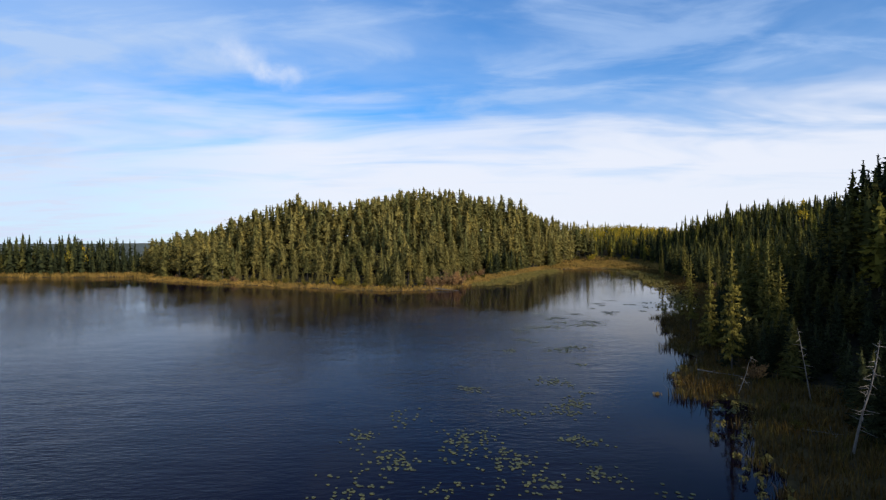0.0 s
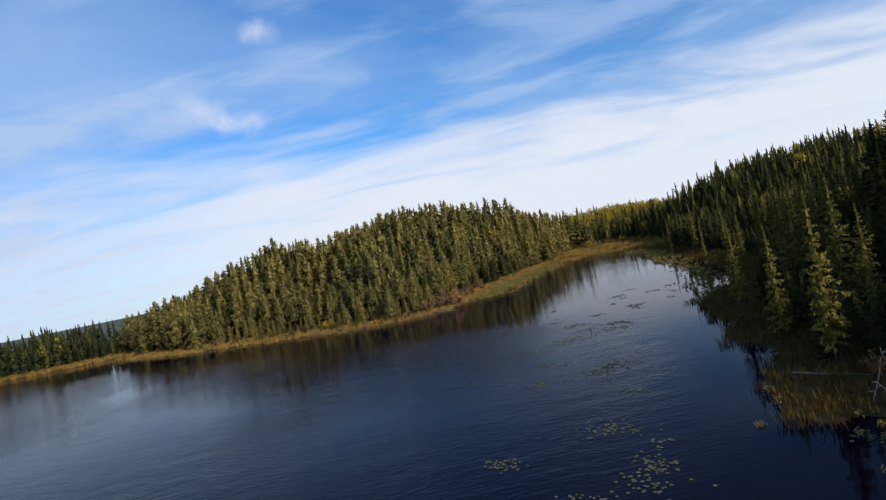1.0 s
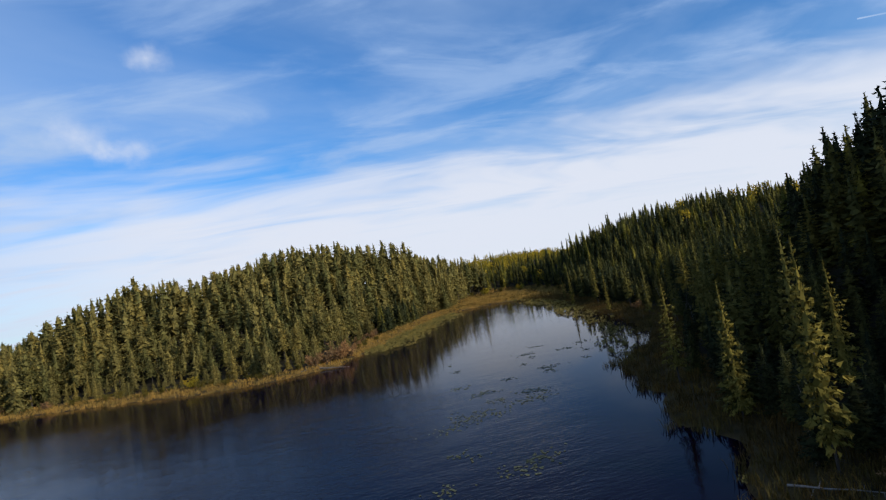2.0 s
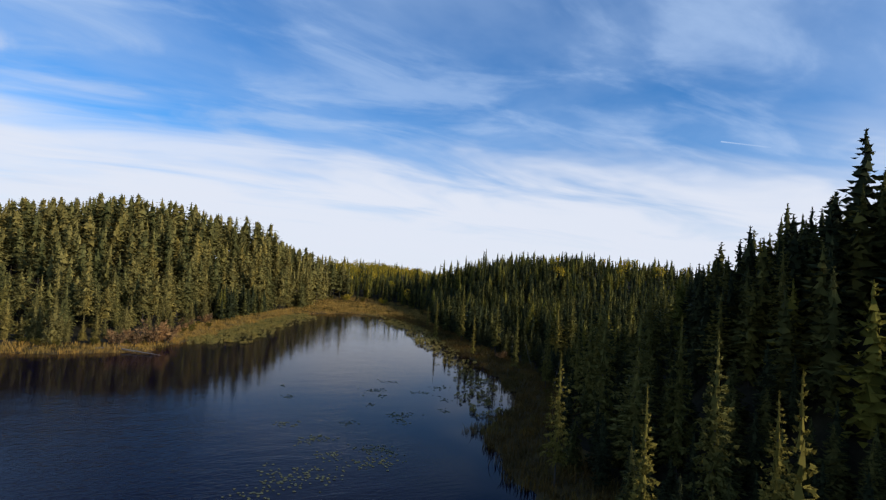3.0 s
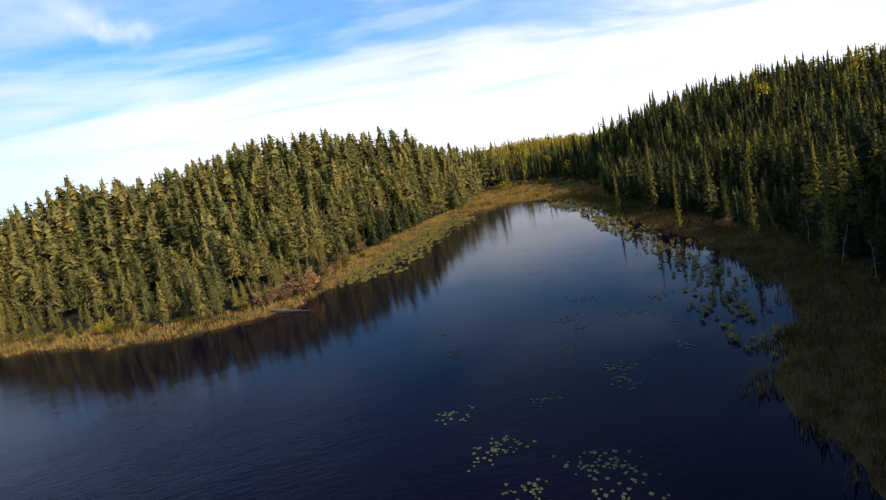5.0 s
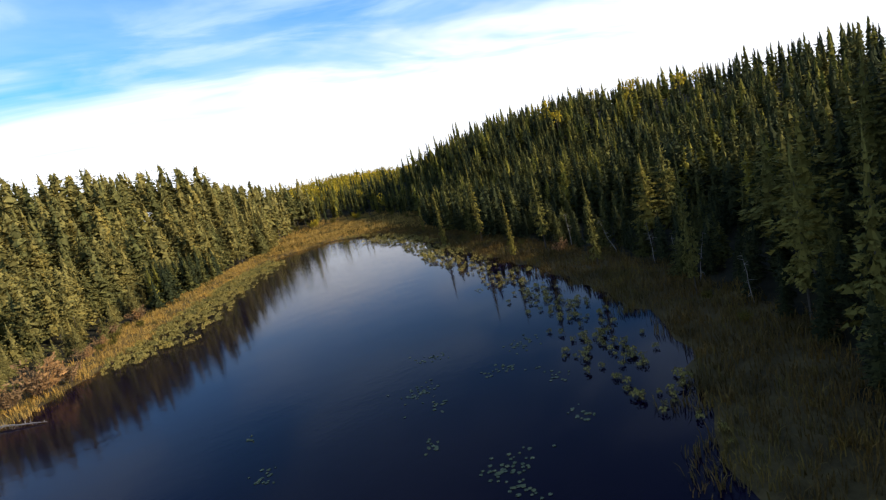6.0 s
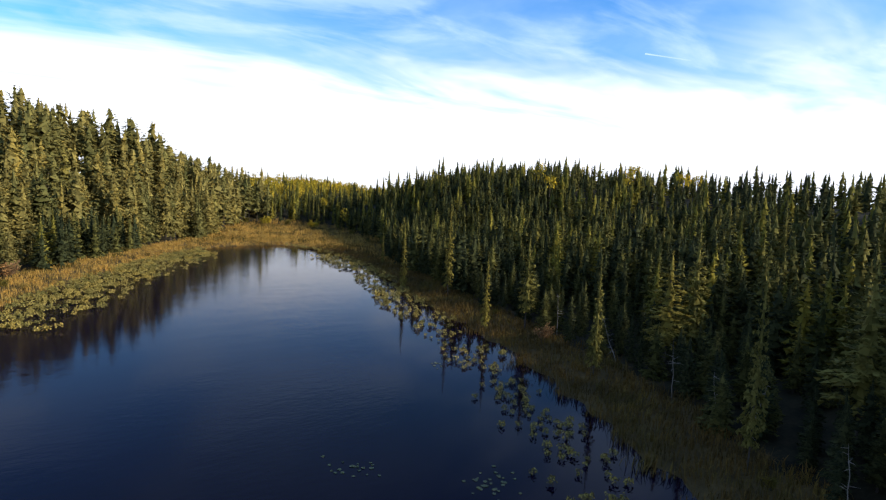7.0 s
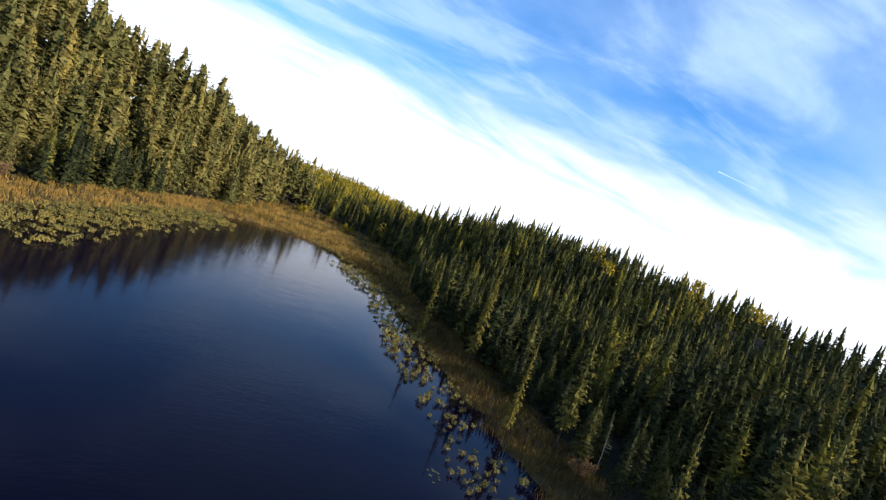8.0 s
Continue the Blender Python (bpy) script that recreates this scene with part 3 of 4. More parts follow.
# larches that stand out of the shore stand: kind, place and height of the top
LARCH_PLACES = ((0, 24.3, 43.0, 11.2), (2, 26.8, 52.0, 8.8), (1, 39.1, 64.9, 11.6), (0, 37.2, 66.8, 11.4), (3, 47.0, 71.6, 13.6), (1, 45.6, 80.3, 12.2),
                (3, 50.2, 82.2, 13.4), (0, 36.6, 58.7, 11.0), (1, 46.0, 63.1, 14.8), (2, 43.6, 76.0, 11.6), (0, 48.4, 89.6, 9.8), (3, 55.3, 87.5, 12.2),
                (2, 53.4, 104.4, 9.4), (1, 59.9, 102.8, 11.0), (0, 61.7, 101.7, 11.0), (2, 54.2, 119.6, 8.2), (1, 57.6, 117.4, 11.6), (0, 60.5, 136.3, 11.4),
                (2, 58.3, 144.6, 9.4), (2, 66.6, 168.0, 6.2), (2, 69.6, 159.5, 6.0), (1, 29.6, 62.5, 10.2), (0, 33.0, 53.0, 10.6), (3, 31.4, 48.4, 10.4), (1, 34.4, 60.4, 10.6))


# right-hand hillside: a dense stand of slender spruces
x, y, rng = scatter(12, 260, -30, 340, 2.05, 5)
d = shore_distance(x, y)
edge = 5.4 - 2.6 * ease(y, 36, 44) * ease(-y, -73, -67) + 0.9 * wave(x, y, 0.23, 2)
keep = (d > edge) & (x > 14) & ~((y > 200) & (x < 75)) & (bay_marsh(x, y) < 0.3) & (rng.random(len(x)) > 0.10 + 0.06 * wave(x, y, 0.11, 5))
keep &= (d < 30) | (rng.random(len(x)) > 0.30)
keep &= (d < 62) | (rng.random(len(x)) > 0.6)
keep &= (d < np.where(y < 170, 104, 125)) & ((x - 20) * 0.9 + 55 > -y) & (y < 340) & ~((y < 5) & (d > 55))
for _, lx, ly, _ in LARCH_PLACES:
    keep &= np.hypot(x - lx, y - ly) > 1.5
x, y, d = x[keep], y[keep], d[keep]
z = land(x, y, d) - 0.1
tint = 1 + (rng.random(len(x)) < 0.46 + 0.25 * wave(x, y, 0.09, 1)) + 0
gold = rng.random(len(x)) < 0.10 + 0.10 * ease(d, 25, 60)
tint = np.where(gold, 3, tint)
tall = bell(x, y, 46, 53, 14, 10)
size = np.maximum(rng.triangular(0.5, 0.74, 0.98, len(x)), 0.8 * tall) * (1 - 0.27 * ease(d, 9, 38) * (1 - tall)) * (1 + 0.16 * tall) * (0.80 + 0.20 * ease(d, 14, 26))
close = (d < 26) & (y > 12) & (y < 135) & (x < 95)
order = np.argsort(np.where(close, d + 0.02 * np.abs(y - 70), 1e6))
single = np.zeros(len(x), bool)
single[order[:300]] = close[order[:300]]

GREENS = [tree_model("spruce_tree", c, t, MOSS_ONE if i in (1, 4) else SHADE_NEEDLE_ONE,
                     "slender olive-green spruce in a dense lakeside stand" if i in (1, 4) else "slender dark green spruce, coloured for the shade of a dense lakeside stand",
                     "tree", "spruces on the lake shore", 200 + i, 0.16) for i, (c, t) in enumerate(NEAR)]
used = set()
for i in np.nonzero(single)[0]:
    plant(GREENS, used, int(rng.integers(0, 6)), x[i], y[i], z[i], rng.uniform(0, 6.3), size[i] * rng.uniform(1.05, 1.4), size[i], rng.normal(0, 0.02))


def rows_of(sel, kinds, wide=1.0):
    n = int(sel.sum())
    return np.stack([x[sel], y[sel], z[sel], rng.uniform(0, 6.3, n), size[sel] * wide * rng.uniform(0.9, 1.15, n), size[sel],
                     rng.integers(0, kinds, n), tint[sel]], 1)


GREENWOOD, SUNWOOD = (BARK, SHADE_NEEDLE, MOSS, LARCH), (BARK, SUN_SAGE, SUN_OLIVE, LARCH)
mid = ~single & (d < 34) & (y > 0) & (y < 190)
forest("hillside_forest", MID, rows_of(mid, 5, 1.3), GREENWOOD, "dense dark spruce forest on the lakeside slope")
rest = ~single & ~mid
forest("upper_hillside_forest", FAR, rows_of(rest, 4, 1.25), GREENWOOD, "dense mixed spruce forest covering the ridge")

LARCH_MODELS = [tree_model("larch_tree", c, t, LARCH_ONE, "thin yellowing larch with sparse feathery branches", "tree", "larches on the lake shore", 300 + i, 0.25, 18)
                for i, (c, t) in enumerate(LARCHES)]
used = set()
for k, lx, ly, top in LARCH_PLACES:
    ground = float(land(lx, ly)[0]) - 0.1
    s = (top + 0.6 - ground) / (10.5, 12.5, 9.5, 13.0)[k]
    plant(LARCH_MODELS, used, k, lx, ly, ground, rng.uniform(0, 6.3), s * (0.66 if shore_distance(lx, ly)[0] < 7 else 1.25), s)
lx, ly, rng2 = scatter(18, 100, 14, 180, 8.5, 17)
ld = shore_distance(lx, ly)
sel = (ld > 16) & (ld < 60) & (rng2.random(len(lx)) < 0.42)
for px, py, pd in zip(lx[sel], ly[sel], ld[sel]):
    s = rng2.uniform(0.7, 0.92)
    plant(LARCH_MODELS, used, int(rng2.integers(0, 4)), px, py, float(land(px, py)[0]) - 0.1, rng2.uniform(0, 6.3), s, s)

# golden aspens along the ridge and at the valley's head
x, y, rng = scatter(80, 260, 60, 330, 13, 23)
d = shore_distance(x, y)
keep = (d > 50) & (rng.random(len(x)) < 0.16 + 0.2 * wave(x, y, 0.05, 2))
x2, y2, _ = scatter(60, 200, 335, 420, 6.0, 29)
d2 = shore_distance(x2, y2)
k2 = (d2 > 45) & (wave(x2, y2, 0.04, 1) > -0.5)
x, y, d = np.concatenate([x[keep], x2[k2], [-141, -136, -133]]), np.concatenate([y[keep], y2[k2], [207, 209, 206]]), np.concatenate([d[keep], d2[k2], [12, 12, 12]])
n = len(x)
forest("aspen_grove", ASPENS, np.stack([x, y, land(x, y) - 0.1, rng.uniform(0, 6.3, n), rng.uniform(0.7, 0.95, n) * np.where(y < 335, 0.8, 1), rng.uniform(0.8, 1.0, n) * np.where((y < 335) & (x > 0), 0.9, 1),
       rng.integers(0, 3, n), np.full(n, 1)], 1), (BARK, GOLD), "golden and lime autumn aspens among dark spruces")

# wooded headland across the water
x, y, rng = scatter(-110, 82, 120, 330, 3.45, 41)
d = shore_distance(x, y)
edge = 4.0 + 1.5 * wave(x, y, 0.3, 1) + 5.0 * ease(y, 138, 158) * ease(x, 2, 14)
keep = (d > edge) & ~((x > 30) & (y < 200) & (x > (y - 120) * 0.75)) & (x < 75) & (rng.random(len(x)) > 0.10) & ((d < 70) | (rng.random(len(x)) > 0.4))
keep &= ~((x > 42) & (y < 214)) & (y < np.where(x > 25, 300, 252)) & (bay_marsh(x, y) < 0.4)
x, y, d = x[keep], y[keep], d[keep]
z = land(x, y, d) - 0.1
tint = np.where(rng.random(len(x)) < 0.66, 2, 1)
size = rng.triangular(0.58, 0.88, 1.02, len(x)) * (0.82 + 0.18 * ease(d, 10, 32)) * (1 - 0.37 * bell(x, y, -24, 142, 26, 24)) * (1 + 0.2 * ease(x, -2, 12) + 0.14 * ease(-x, 36, 56))
single = (d < 14) & (x > -60) & (x < 40) & (y < 200)
single &= np.cumsum(single) <= 280
HEAD = [tree_model("headland_spruce", c, t, SUN_OLIVE_ONE, "broad sunlit spruce with layered drooping branches",
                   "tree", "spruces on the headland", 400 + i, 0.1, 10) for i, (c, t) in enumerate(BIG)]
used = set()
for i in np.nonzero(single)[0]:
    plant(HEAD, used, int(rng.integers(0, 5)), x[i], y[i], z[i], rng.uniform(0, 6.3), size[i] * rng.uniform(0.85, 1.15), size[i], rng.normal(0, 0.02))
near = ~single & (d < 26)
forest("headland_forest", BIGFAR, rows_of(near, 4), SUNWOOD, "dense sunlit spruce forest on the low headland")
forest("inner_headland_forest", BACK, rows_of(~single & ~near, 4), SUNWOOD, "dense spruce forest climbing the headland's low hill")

# far shore
x, y, rng = scatter(-225, -90, 186, 235, 3.0, 47)
d = shore_distance(x, y)
keep = (d > 5 + 2 * wave(x, y, 0.2, 1)) & (d < 60) & (x < -104 + (y - 190) * 0.1) & (rng.random(len(x)) > 0.22)
x, y, d = x[keep], y[keep], d[keep]
z, tint, size = land(x, y, d) - 0.1, np.where(rng.random(len(x)) < 0.3, 2, 1), rng.uniform(0.75, 1.25, len(x)) * (1.0 - 0.42 * ease(x, -134, -126))
forest("far_shore_forest", FAR, rows_of(np.ones(len(x), bool), 4, 1.1), GREENWOOD, "dark spruces along the far lake shore")
# head of the valley
x, y, rng = scatter(40, 220, 150, 400, 4.6, 53)
d = shore_distance(x, y)
keep = (d > 14) & (bay_marsh(x, y) < 0.62) & (rng.random(len(x)) > 0.4) & ((y > 225) | (x < 100)) & ((y > 203) | (bay_marsh(x, y) > 0.02))
x, y, d = x[keep], y[keep], d[keep]
z, tint, size = land(x, y, d) - 0.1, rng.choice((1, 2, 3), len(x), p=(0.2, 0.42, 0.38)), rng.uniform(0.5, 0.95, len(x))
forest("valley_forest", FAR, rows_of(np.ones(len(x), bool), 4), GREENWOOD, "mixed spruces at the head of the bay")


# ---------------------------------------------------------------- sedge, shrubs and water plants
def tuft(rng, blades, height, spread, width):
    """A clump of bent grass blades."""
    out = []
    for _ in range(blades):
        a, h = rng.uniform(0, 6.28), height * rng.uniform(0.6, 1.15)
        ca, sa = math.cos(a), math.sin(a)
        bx, by = rng.gauss(0, spread * 0.45), rng.gauss(0, spread * 0.45)
        lean = rng.uniform(0.15, 0.9) * h
        w = width * rng.uniform(0.6, 1.2)
        p = [(bx - sa * w, by + ca * w, -0.1), (bx + sa * w, by - ca * w, -0.1)]
        m = (bx + ca * lean * 0.4, by + sa * lean * 0.4, h * 0.62)
        q = [(m[0] - sa * w * 0.8, m[1] + ca * w * 0.8, m[2]), (m[0] + sa * w * 0.8, m[1] - ca * w * 0.8, m[2])]
        tip = (bx + ca * lean, by + sa * lean, h * rng.uniform(0.8, 1.0))
        out += [(p[0], p[1], q[1]), (p[0], q[1], q[0]), (q[0], q[1], tip)]
    return np.array(out)


def strewn(name, models, x, y, z, rng, lo, hi, materials, label, category, tint=None):
    n = len(x)
    out, idx = [], []
    pick = rng.integers(0, len(models), n)
    for i in range(n):
        a, s = rng.uniform(0, 6.28), rng.uniform(lo, hi)
        ca, sa = math.cos(a) * s, math.sin(a) * s
        tri = models[pick[i]] @ np.array([[ca, -sa, 0], [sa, ca, 0], [0, 0, s]]).T + (x[i], y[i], z[i])
        out.append(tri)
        idx.append(np.full(len(tri), 0 if tint is None else int(tint[i])))
    return tagged(new(name, soup(name, np.concatenate(out), materials, np.concatenate(idx))), label, category, kind="stuff")


rng3 = random.Random(7)
TUFTS = [tuft(rng3, 12, 0.58, 0.50, 0.023) for _ in range(10)]
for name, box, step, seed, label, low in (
        ("sedge_fringe", (11, 75, 8, 200), 0.53, 61, "brown and olive sedge growing thickly along the bank, darkened for its shade", -0.35),
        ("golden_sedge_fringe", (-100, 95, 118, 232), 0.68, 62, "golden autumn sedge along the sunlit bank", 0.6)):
    x, y, rng = scatter(*box, step, seed, 0.5)
    d = shore_distance(x, y)
    wide = (6.6 if seed == 61 else 5.8) + 2.5 * ease(y, 138, 158) * ease(x, 2, 14) + 12 * ease(y, 190, 212) * ease(x, 30, 50)
    keep = (d > -0.6 - 1.1 * wave(x, y, 0.9, 3)) & (d < wide) & (rng.random(len(x)) > 0.18)
    if seed == 61:
        keep &= (x > 24) | (y < 60)
        keep &= ~((y > 150) & (x < 60))
    else:
        keep &= ~((x > 40) & (y < 185)) & ~((x > 55) & (y < 196))
    x, y, d = x[keep], y[keep], d[keep]
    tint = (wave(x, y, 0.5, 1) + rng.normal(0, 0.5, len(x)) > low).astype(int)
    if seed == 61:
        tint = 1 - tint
    strewn(name, TUFTS, x, y, np.maximum(land(x, y, d), -0.05), rng, 0.7, 1.5, (SHADED_SEDGE if seed == 61 else SEDGE, GREEN_SEDGE), label, "sedge", tint)

x, y, rng = scatter(-240, -88, 160, 214, 1.1, 64, 0.5)
d = shore_distance(x, y)
keep = (d > -0.5) & (d < 9 + 3 * wave(x, y, 0.2, 2)) & (rng.random(len(x)) < 0.8) & (x < -96)
x, y, d = x[keep], y[keep], d[keep]
strewn("far_shore_sedge", TUFTS, x, y, np.maximum(land(x, y, d), 0.0), rng, 1.6, 2.6, (SEDGE, GREEN_SEDGE), "rusty golden sedge along the far lake shore",
       "sedge", (rng.random(len(x)) < 0.4).astype(int))
x, y, rng = scatter(36, 93, 150, 278, 1.2, 63, 0.5)
d = shore_distance(x, y)
keep = (d > 4) & (bay_marsh(x, y) > 0.15) & (rng.random(len(x)) < 0.85)
x, y, d = x[keep], y[keep], d[keep]
strewn("marsh_sedge", TUFTS, x, y, land(x, y, d), rng, 1.3, 2.4, (SEDGE, GREEN_SEDGE), "tall brown and olive sedge covering the flat marsh",
       "sedge", (wave(x, y, 0.3, 1) + rng.normal(0, 0.5, len(x)) > 0.2).astype(int))


def pond_lily(rng, leaves, spread):
    """Leaves and stalks of an emergent pond lily: tilted oval leaves on stalks above the water."""
    blades, stalks = [], []
    for _ in range(leaves):
        a, r = rng.uniform(0, 6.28), spread * math.sqrt(rng.random())
        c = Vector((math.cos(a) * r, math.sin(a) * r, rng.uniform(0.14, 0.5)))
        turn = Euler((rng.uniform(0.45, 1.4), rng.uniform(-0.3, 0.3), a + rng.uniform(0.6, 2.4))).to_matrix()
        L, W = rng.uniform(0.08, 0.13), rng.uniform(0.05, 0.08)
        ring = [(0, -L * 0.55, 0.0), (W, -L * 0.75, 0.02), (W * 1.05, 0, 0.03), (W * 0.5, L * 0.8, 0.01), (0, L * 1.1, -0.03),
                (-W * 0.5, L * 0.8, 0.01), (-W * 1.05, 0, 0.03), (-W, -L * 0.75, 0.02)]
        pts = [tuple(c + turn @ Vector(v)) for v in ring]
        for k in range(1, 7):
            blades.append((pts[0], pts[k], pts[k + 1]))
        b = Vector((c.x * 0.5, c.y * 0.5, -0.15))
        stalks += [(tuple(b - Vector((0.012, 0, 0))), tuple(b + Vector((0.012, 0, 0))), pts[0])]
    return np.array(blades), np.array(stalks)


LILIES = [pond_lily(rng3, 20, 0.30) for _ in range(6)]
x, y, rng = scatter(8, 70, 14, 206, 0.62, 71, 0.5)
d = shore_distance(x, y)
east = (x > 30 + (y - 60) * 0.18) | (y < 60)
side_w = 6.0 + 2.2 * bell(x, y, 38, 92, 14, 18)
gap = ease(y, 76, 84) * (1 - ease(y, 118, 130))
right_p = np.where(d < -0.2, np.exp(-((d + 4.3) / 2.2) ** 2), 0) * (d > -side_w) * 0.40 * (wave(x, y, 1.1, 4) > -0.7) * (y > 66) * (y < 185)
right_p = np.where((d > -1.8) & (gap < 0.5) & (d < 0.3), 0.3, right_p)
left_w = 10.0 * ease(y, 129, 135) * (1 - ease(y, 184, 204))
left_p = np.where((d < 0.2) & (d > -left_w - 0.8 * wave(x, y, 0.7)), 0.92, 0) * np.where(wave(x, y, 1.5, 1) + 0.7 * ease(-d, 4, 10) > 0.22, 0.06, 0.75)
right_p = right_p + 0.42 * bell(x, y, 32.5, 80.5, 4.5, 5.5) * (d < -0.9) * (d > -6.5)
inlet = np.where((d < -0.2) & (d > -2.4 - 0.6 * wave(x, y, 0.8, 2)) & (y < 50) & (wave(x, y, 1.3, 2) > -0.2), np.where(y < 36, 0.34, 0.5 * (d > -0.9)), 0)
prob = np.where(east, np.where(y > 66, right_p, inlet), left_p * (y > 131))
keep = rng.random(len(x)) < prob
x, y, d, east = x[keep], y[keep], d[keep], east[keep]
order = np.argsort(np.where(east, np.minimum(np.abs(y - 96), np.abs(y - 24) * 0.8), 1e6))
single = np.zeros(len(x), bool)
single[order[:280]] = east[order[:280]]
LILY_MODELS = []
for blades, stalks in LILIES:
    top = tagged(new("pond_lily"), "olive pond lily with raised oval leaves standing in dark water", "water plant", "pond lilies near the bank")
    tagged(part("foliage", soup("foliage", blades, []), LILY, top), kind="stuff")
    tagged(part("stem", soup("stem", stalks, []), GREEN_SEDGE, top), kind="stuff")
    LILY_MODELS.append(top)
used = set()
for i in np.nonzero(single)[0]:
    s = rng.uniform(0.65, 1.05)
    plant(LILY_MODELS, used, int(rng.integers(0, 6)), x[i], y[i], 0.0, rng.uniform(0, 6.3), s, s)
strewn("pond_lily_bed", [b for b, _ in LILIES], x[~single], y[~single], np.zeros((~single).sum()), rng, 0.8, 1.3, (LILY,),
       "dense bed of olive pond lilies along the bank", "water plants")


def pad_mesh(rng):
    """A floating lily pad: a notched disc with a raised rim and thickness."""
    bm = bmesh.new()
    r, n = 0.10, 11
    notch = 0.35
    ring = []
    for k in range(n):
        a = notch + (6.283 - 2 * notch) * k / (n - 1)
        q = r * rng.uniform(0.9, 1.1)
        ring.append((math.cos(a) * q, math.sin(a) * q * 0.88))
    tops = [bm.verts.new((px, py, 0.020 + rng.uniform(0, 0.008))) for px, py in ring]
    lows = [bm.verts.new((px * 0.97, py * 0.97, 0.004)) for px, py in ring]
    mid = bm.verts.new((0.02, 0, 0.014))
    for k in range(n - 1):
        bm.faces.new((mid, tops[k], tops[k + 1]))
        bm.faces.new((tops[k], lows[k], lows[k + 1], tops[k + 1]))
    me = bpy.data.meshes.new("pad")
    bm.to_mesh(me)
    bm.free()
    me.materials.append(PAD)
    return me


PADS = [pad_mesh(rng3) for _ in range(5)]
for cx, cy, r, n in ((-3.8, 30.2, 1.0, 16), (-1.4, 26.6, 1.6, 40), (2.2, 29.0, 1.7, 48), (4.6, 26.4, 1.3, 34), (5.9, 34.3, 1.2, 16),
                     (8.6, 29.2, 1.0, 24), (5.6, 23.8, 1.6, 30), (-3.2, 22.4, 1.8, 34), (9.2, 34.4, 1.2, 22), (-1.4, 33.4, 1.2, 10),
                     (8.8, 24.6, 1.0, 18), (1.2, 23.4, 1.0, 12), (11.2, 22.6, 0.6, 6), (9.9, 42.0, 1.3, 30), (3.3, 40.0, 0.9, 20),
                     (12.8, 54.5, 1.3, 26), (14.6, 56.2, 1.0, 20), (10.6, 60.0, 1.2, 14), (7.6, 54.6, 1.0, 14), (10.4, 67.6, 1.3, 18), (12.9, 69.4, 1.6, 34),
                     (15.0, 69.8, 1.2, 22), (19.4, 71.0, 1.5, 40), (20.7, 73.8, 1.3, 34), (17.0, 73.4, 1.1, 16), (16.7, 77.6, 1.1, 26), (15.2, 82.5, 1.0, 14),
                     (21.0, 81.7, 0.9, 10), (26.8, 83.5, 1.1, 20), (25.8, 81.8, 0.8, 14), (27.4, 92.4, 0.8, 10), (27.7, 95.1, 1.1, 20), (25.0, 88.0, 0.6, 8),
                     (31.7, 84.2, 0.7, 8), (34.1, 89.2, 0.8, 8), (36.4, 95.5, 1.1, 18), (32.9, 92.9, 0.9, 12), (31.2, 100.0, 1.0, 12), (17.3, 93.4, 0.7, 10),
                     (17.6, 99.1, 0.4, 5), (44.0, 112.5, 0.6, 5), (10.3, 36.2, 1.1, 26), (13.2, 48.1, 0.5, 5), (11.6, 38.9, 0.4, 4), (20.0, 31.5, 1.0, 26), (19.6, 34.4, 0.8, 14)):
    patch = tagged(new("lily_pad_patch"), "scattered patch of small pale green lily pads floating on dark water", "lily pads", "patches of floating lily pads")
    patch.location = (cx, cy, 0)
    tilt = rng3.uniform(0, 3.1)
    for _ in range(int(n * 1.9)):
        u, v = rng3.gauss(0, r * 0.75), rng3.gauss(0, r * 0.5)
        pad = new("lily_pad", rng3.choice(PADS))
        pad.parent = patch
        s = rng3.uniform(0.6, 1.25)
        pad.matrix_basis = Matrix.LocRotScale((u * math.cos(tilt) - v * math.sin(tilt), u * math.sin(tilt) + v * math.cos(tilt), rng3.uniform(0, 0.006)),
                                              Euler((0, 0, rng3.uniform(0, 6.3))), (s, s, 1))


def bush(seed, radius, height, n):
    """Stems and leafy twigs of a shrub."""
    rng = random.Random(seed)
    stems, twigs = [], []
    for _ in range(16):
        a, e = rng.uniform(0, 6.28), rng.uniform(0.55, 1.0)
        r = radius * rng.uniform(0.2, 0.9)
        tip = (math.cos(a) * r, math.sin(a) * r, height * e)
        stems.append(stick((math.cos(a) * 0.12, math.sin(a) * 0.12, -0.15), tip, 0.025, 0.008, 3))
        for _ in range(n // 16):
            s = rng.uniform(0.3, 1.05)
            c = Vector(tip) * s + Vector((rng.gauss(0, 0.2), rng.gauss(0, 0.2), rng.gauss(0, 0.15))) * radius * 0.6
            c.z = max(c.z, 0.05)
            w = Vector((rng.gauss(0, 1) + math.cos(a), rng.gauss(0, 1) + math.sin(a), rng.uniform(0.3, 1.6))).normalized()
            q = w.cross(Vector((rng.gauss(0, 1), rng.gauss(0, 1), 0.2))).normalized()
            L = rng.uniform(0.18, 0.42)
            twigs.append((tuple(c - q * 0.05), tuple(c + q * 0.05), tuple(c + w * L)))
            twigs.append((tuple(c + w * L * 0.3 - q * 0.07), tuple(c + w * L * 0.6 + q * 0.08), tuple(c + w * L * 0.8 - q * 0.02)))
    return np.concatenate(stems), np.array(twigs)


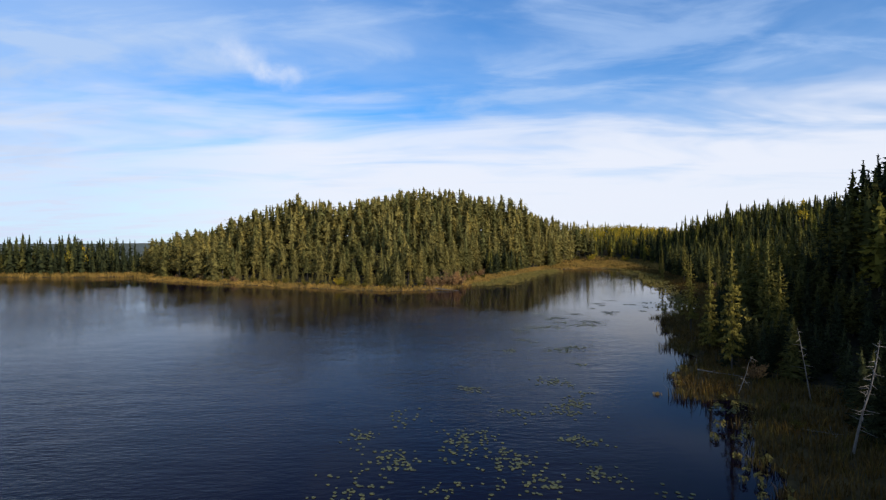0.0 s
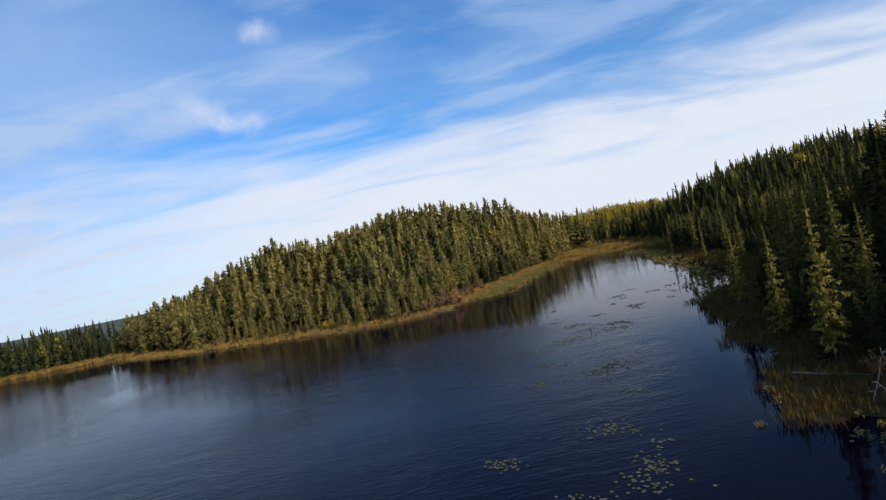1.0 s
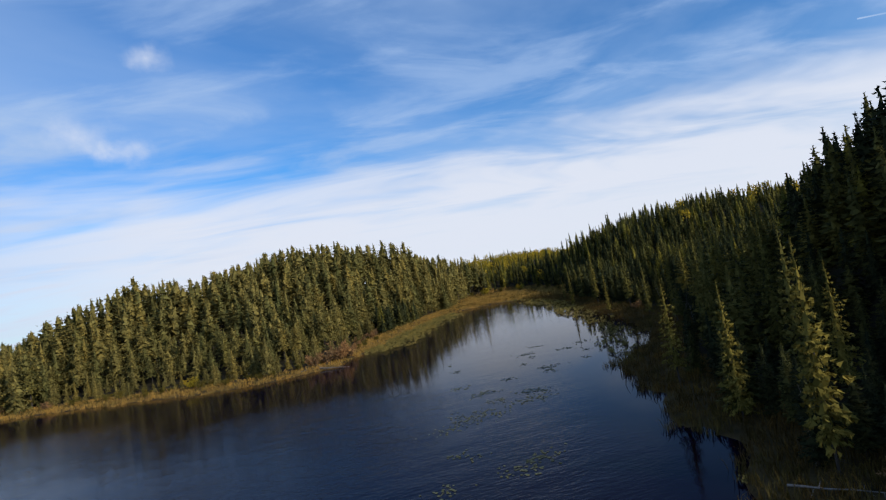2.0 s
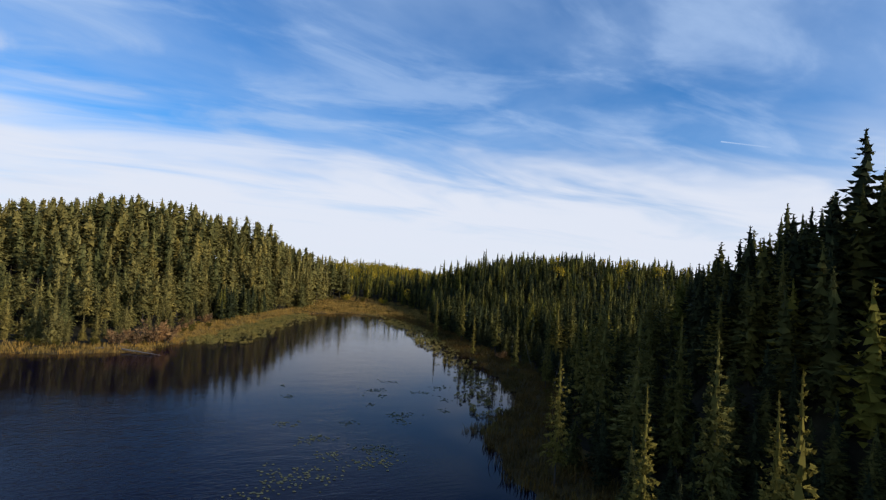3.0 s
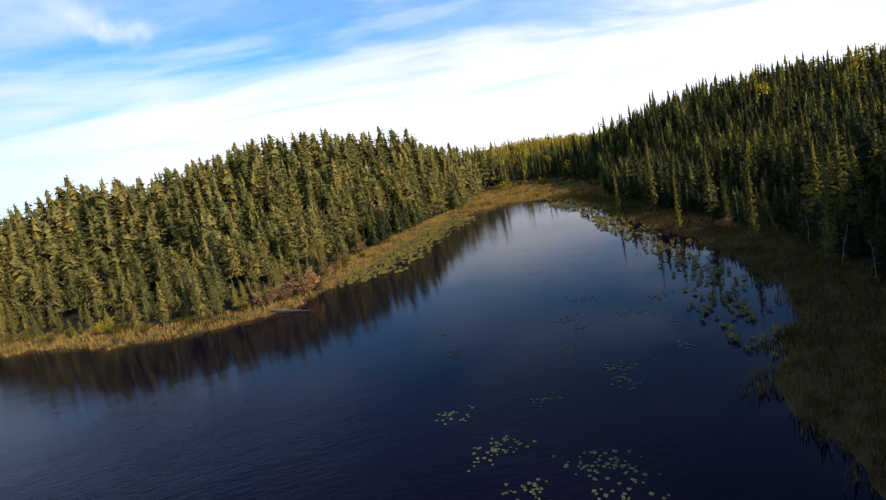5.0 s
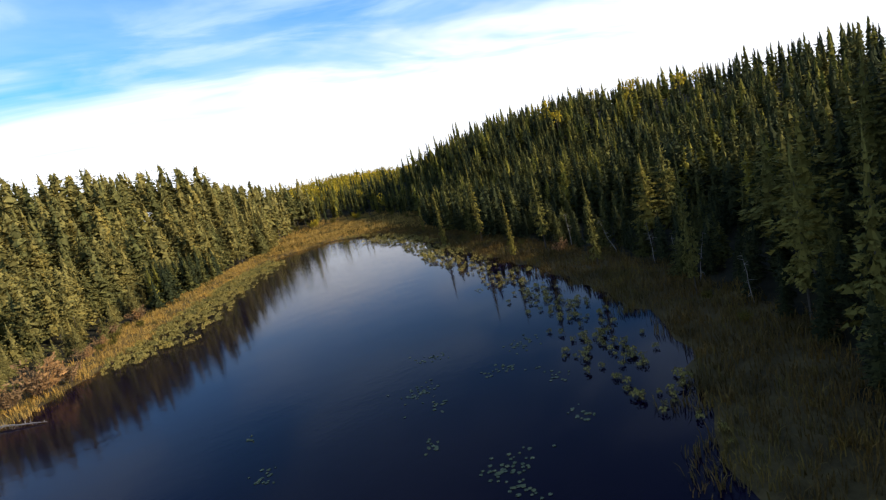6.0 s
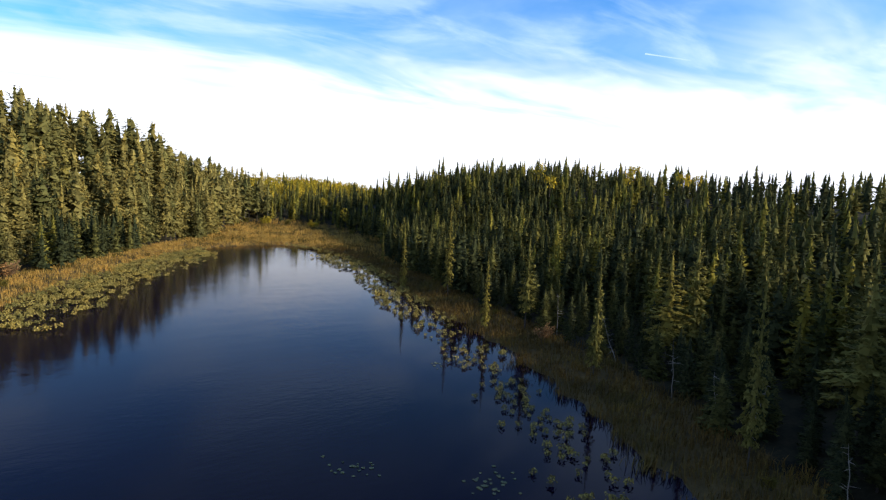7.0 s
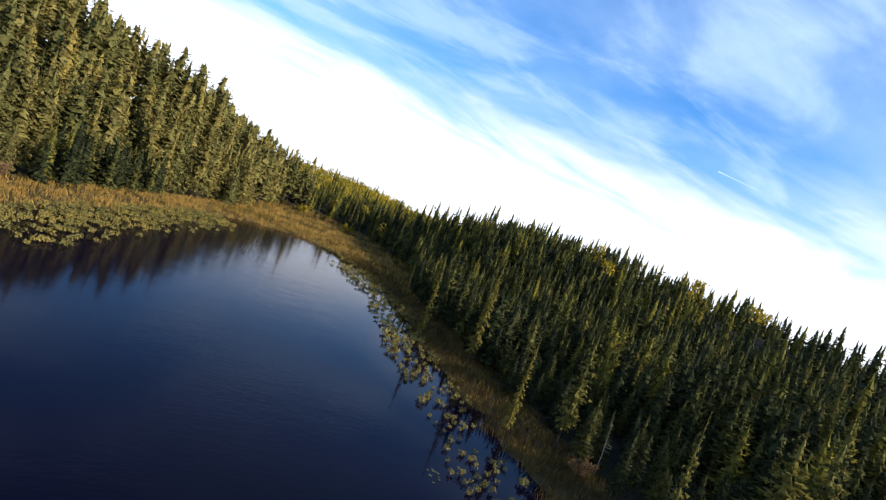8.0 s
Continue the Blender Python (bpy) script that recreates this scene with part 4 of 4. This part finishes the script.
BUSHES = []
for k, (mat, label) in enumerate(((TWIG, "leafless russet willow bush on the lake bank"), (SHRUB, "yellow-green autumn shrub on the lake bank"),
                                  (GOLD, "small golden shrub on the lake bank"))):
    stems, twigs = bush(500 + k, 1.3, 1.8, 520)
    top = tagged(new("shrub"), label, "shrub", "shrubs on the bank")
    part("stem", soup("stem", stems, []), BARK, top)
    part("foliage", soup("foliage", twigs, []), mat, top)
    BUSHES.append(top)
used = set()
for k, bx, by, s in ((0, 0.2, 129.8, 1.3), (0, 2.6, 131.8, 1.45), (0, 4.6, 134.6, 1.0), (0, -2.2, 128.8, 1.0), (1, -5.0, 128.0, 0.7), (1, -9.5, 127.2, 0.8), (1, -12.0, 127.4, 0.9), (1, 4.4, 137.2, 0.7),
                     (1, -18.0, 128.8, 1.0), (1, -23.0, 132.0, 1.3), (2, -25.0, 134.0, 1.2), (1, -31.0, 136.5, 1.1), (1, -34.5, 138.0, 0.9), (1, -41.0, 143.5, 1.3),
                     (1, -44.0, 145.5, 1.1), (1, -52.0, 149.5, 1.0), (0, -58.0, 152.5, 0.7), (1, -75.0, 163.0, 1.1), (0, -97.0, 190.0, 1.2), (1, -101.0, 195.0, 1.4),
                     (0, 7.0, 149.0, 0.6), (1, 10.0, 160.0, 0.7), (1, 22.5, 188.0, 0.8), (2, 50.0, 238.0, 1.1),
                     (1, 58.0, 258.0, 1.5), (1, 66.0, 271.0, 1.7), (2, 72.0, 268.0, 1.5), (1, 79.0, 267.0, 1.8), (2, 85.0, 258.0, 1.4), (1, 88.0, 232.0, 1.4),
                     (1, 82.0, 208.0, 1.0), (1, 22.5, 33.0, 0.5), (1, 21.0, 29.5, 0.5), (0, 24.5, 40.0, 0.5), (1, 44.5, 83.5, 0.55), (1, 47.5, 88.0, 0.5),
                     (0, 56.5, 113.5, 0.6), (1, 59.0, 124.0, 0.6), (0, 64.0, 140.0, 0.7)):
    plant(BUSHES, used, k, bx, by, float(land(bx, by)[0]), rng3.uniform(0, 6.3), s, s)
x, y, rng = scatter(-100, 30, 120, 195, 3.0, 81)
d = shore_distance(x, y)
sel = (d > 3.6) & (d < 8) & (rng.random(len(x)) < 0.5)
for bx, by in zip(x[sel], y[sel]):
    s = rng.uniform(0.4, 0.85)
    plant(BUSHES, used, int(rng.choice((0, 1, 1, 1))), bx, by, float(land(bx, by)[0]), rng.uniform(0, 6.3), s * 1.2, s)


# ---------------------------------------------------------------- dead wood
def snag(name, base, tip, r0, twigs, seed, label, category):
    """A dead stem between two points with broken side branches."""
    rng = random.Random(seed)
    a, b = Vector(base), Vector(tip)
    top = tagged(new(name), label, category)
    top.location = a
    v = b - a
    pts = [Vector((0, 0, 0))] + [v * k / 5 + Vector((rng.gauss(0, 0.04), rng.gauss(0, 0.04), rng.gauss(0, 0.03))) for k in range(1, 6)]
    tri = [stick(pts[k], pts[k + 1], r0 * (1 - 0.16 * k), r0 * (1 - 0.16 * (k + 1)), 7) for k in range(5)]
    part("stem", soup("stem", np.concatenate(tri), []), DEADWOOD, top)
    tri = []
    for _ in range(twigs):
        s = rng.uniform(0.2, 0.98)
        c = v * s
        o = Vector((rng.gauss(0, 1), rng.gauss(0, 1), rng.gauss(0, 1)))
        o = (o - v.normalized() * o.dot(v.normalized())).normalized() * rng.uniform(0.3, 0.9) * (1.15 - 0.6 * s)
        tri.append(stick(c, c + o + v.normalized() * rng.uniform(-0.3, 0.2), 0.022, 0.006, 3))
    tagged(part("broken_branch", soup("broken_branch", np.concatenate(tri), []), DEADWOOD, top), kind="stuff")
    return top


SNAGS = (((-1.2, 125.9, 0.4), (4.1, 121.5, 0.10), 0.13, 28), ((21.6, 26.0, 0.3), (22.3, 25.2, 6.2), 0.07, 46), ((21.6, 43.2, 0.6), (24.0, 40.0, 0.7), 0.06, 5),
         ((21.9, 37.4, 0.3), (22.5, 36.8, 3.0), 0.035, 8), ((24.6, 44.6, 0.3), (25.0, 45.0, 4.2), 0.035, 10), ((25.4, 35.0, 0.4), (24.8, 35.4, 5.2), 0.045, 12),
         ((50.6, 90.9, 0.4), (51.0, 90.3, 4.4), 0.04, 10), ((52.0, 93.2, 0.4), (51.7, 93.8, 4.0), 0.035, 8), ((57.4, 105.5, 0.4), (56.6, 106.9, 4.6), 0.04, 8),
         ((59.0, 114.2, 0.4), (59.2, 114.6, 4.6), 0.04, 8), ((47.6, 84.8, 0.4), (47.4, 85.1, 4.0), 0.035, 10), ((-5.0, 126.6, 0.4), (-0.6, 127.6, 0.5), 0.08, 12),
         ((21.0, 30.0, 0.35), (22.6, 28.0, 0.6), 0.06, 8), ((61.3, 121.0, 0.5), (61.0, 121.8, 4.0), 0.035, 6), ((54.2, 98.0, 0.4), (54.4, 98.4, 4.6), 0.04, 12))
for i, (a, b, r, k) in enumerate(SNAGS):
    flat = abs(b[2] - a[2]) < 1.5
    if flat:
        snag("fallen_log", a, b, r, k, 600 + i, "bleached fallen log with broken branches at the water's edge", "log")
    else:
        snag("dead_tree", a, b, r, k, 600 + i, "leafless grey dead tree leaning at the forest edge", "dead tree")

# a grassy clump standing alone in the water
clump = tagged(new("sedge_tussock", soup("sedge_tussock", tuft(rng3, 45, 0.45, 0.5, 0.03), [SEDGE])), "small tussock of yellowed sedge standing in open water", "sedge tussock")
clump.location = (16.4, 38.1, 0)
clump.scale = (0.5, 0.5, 0.6)
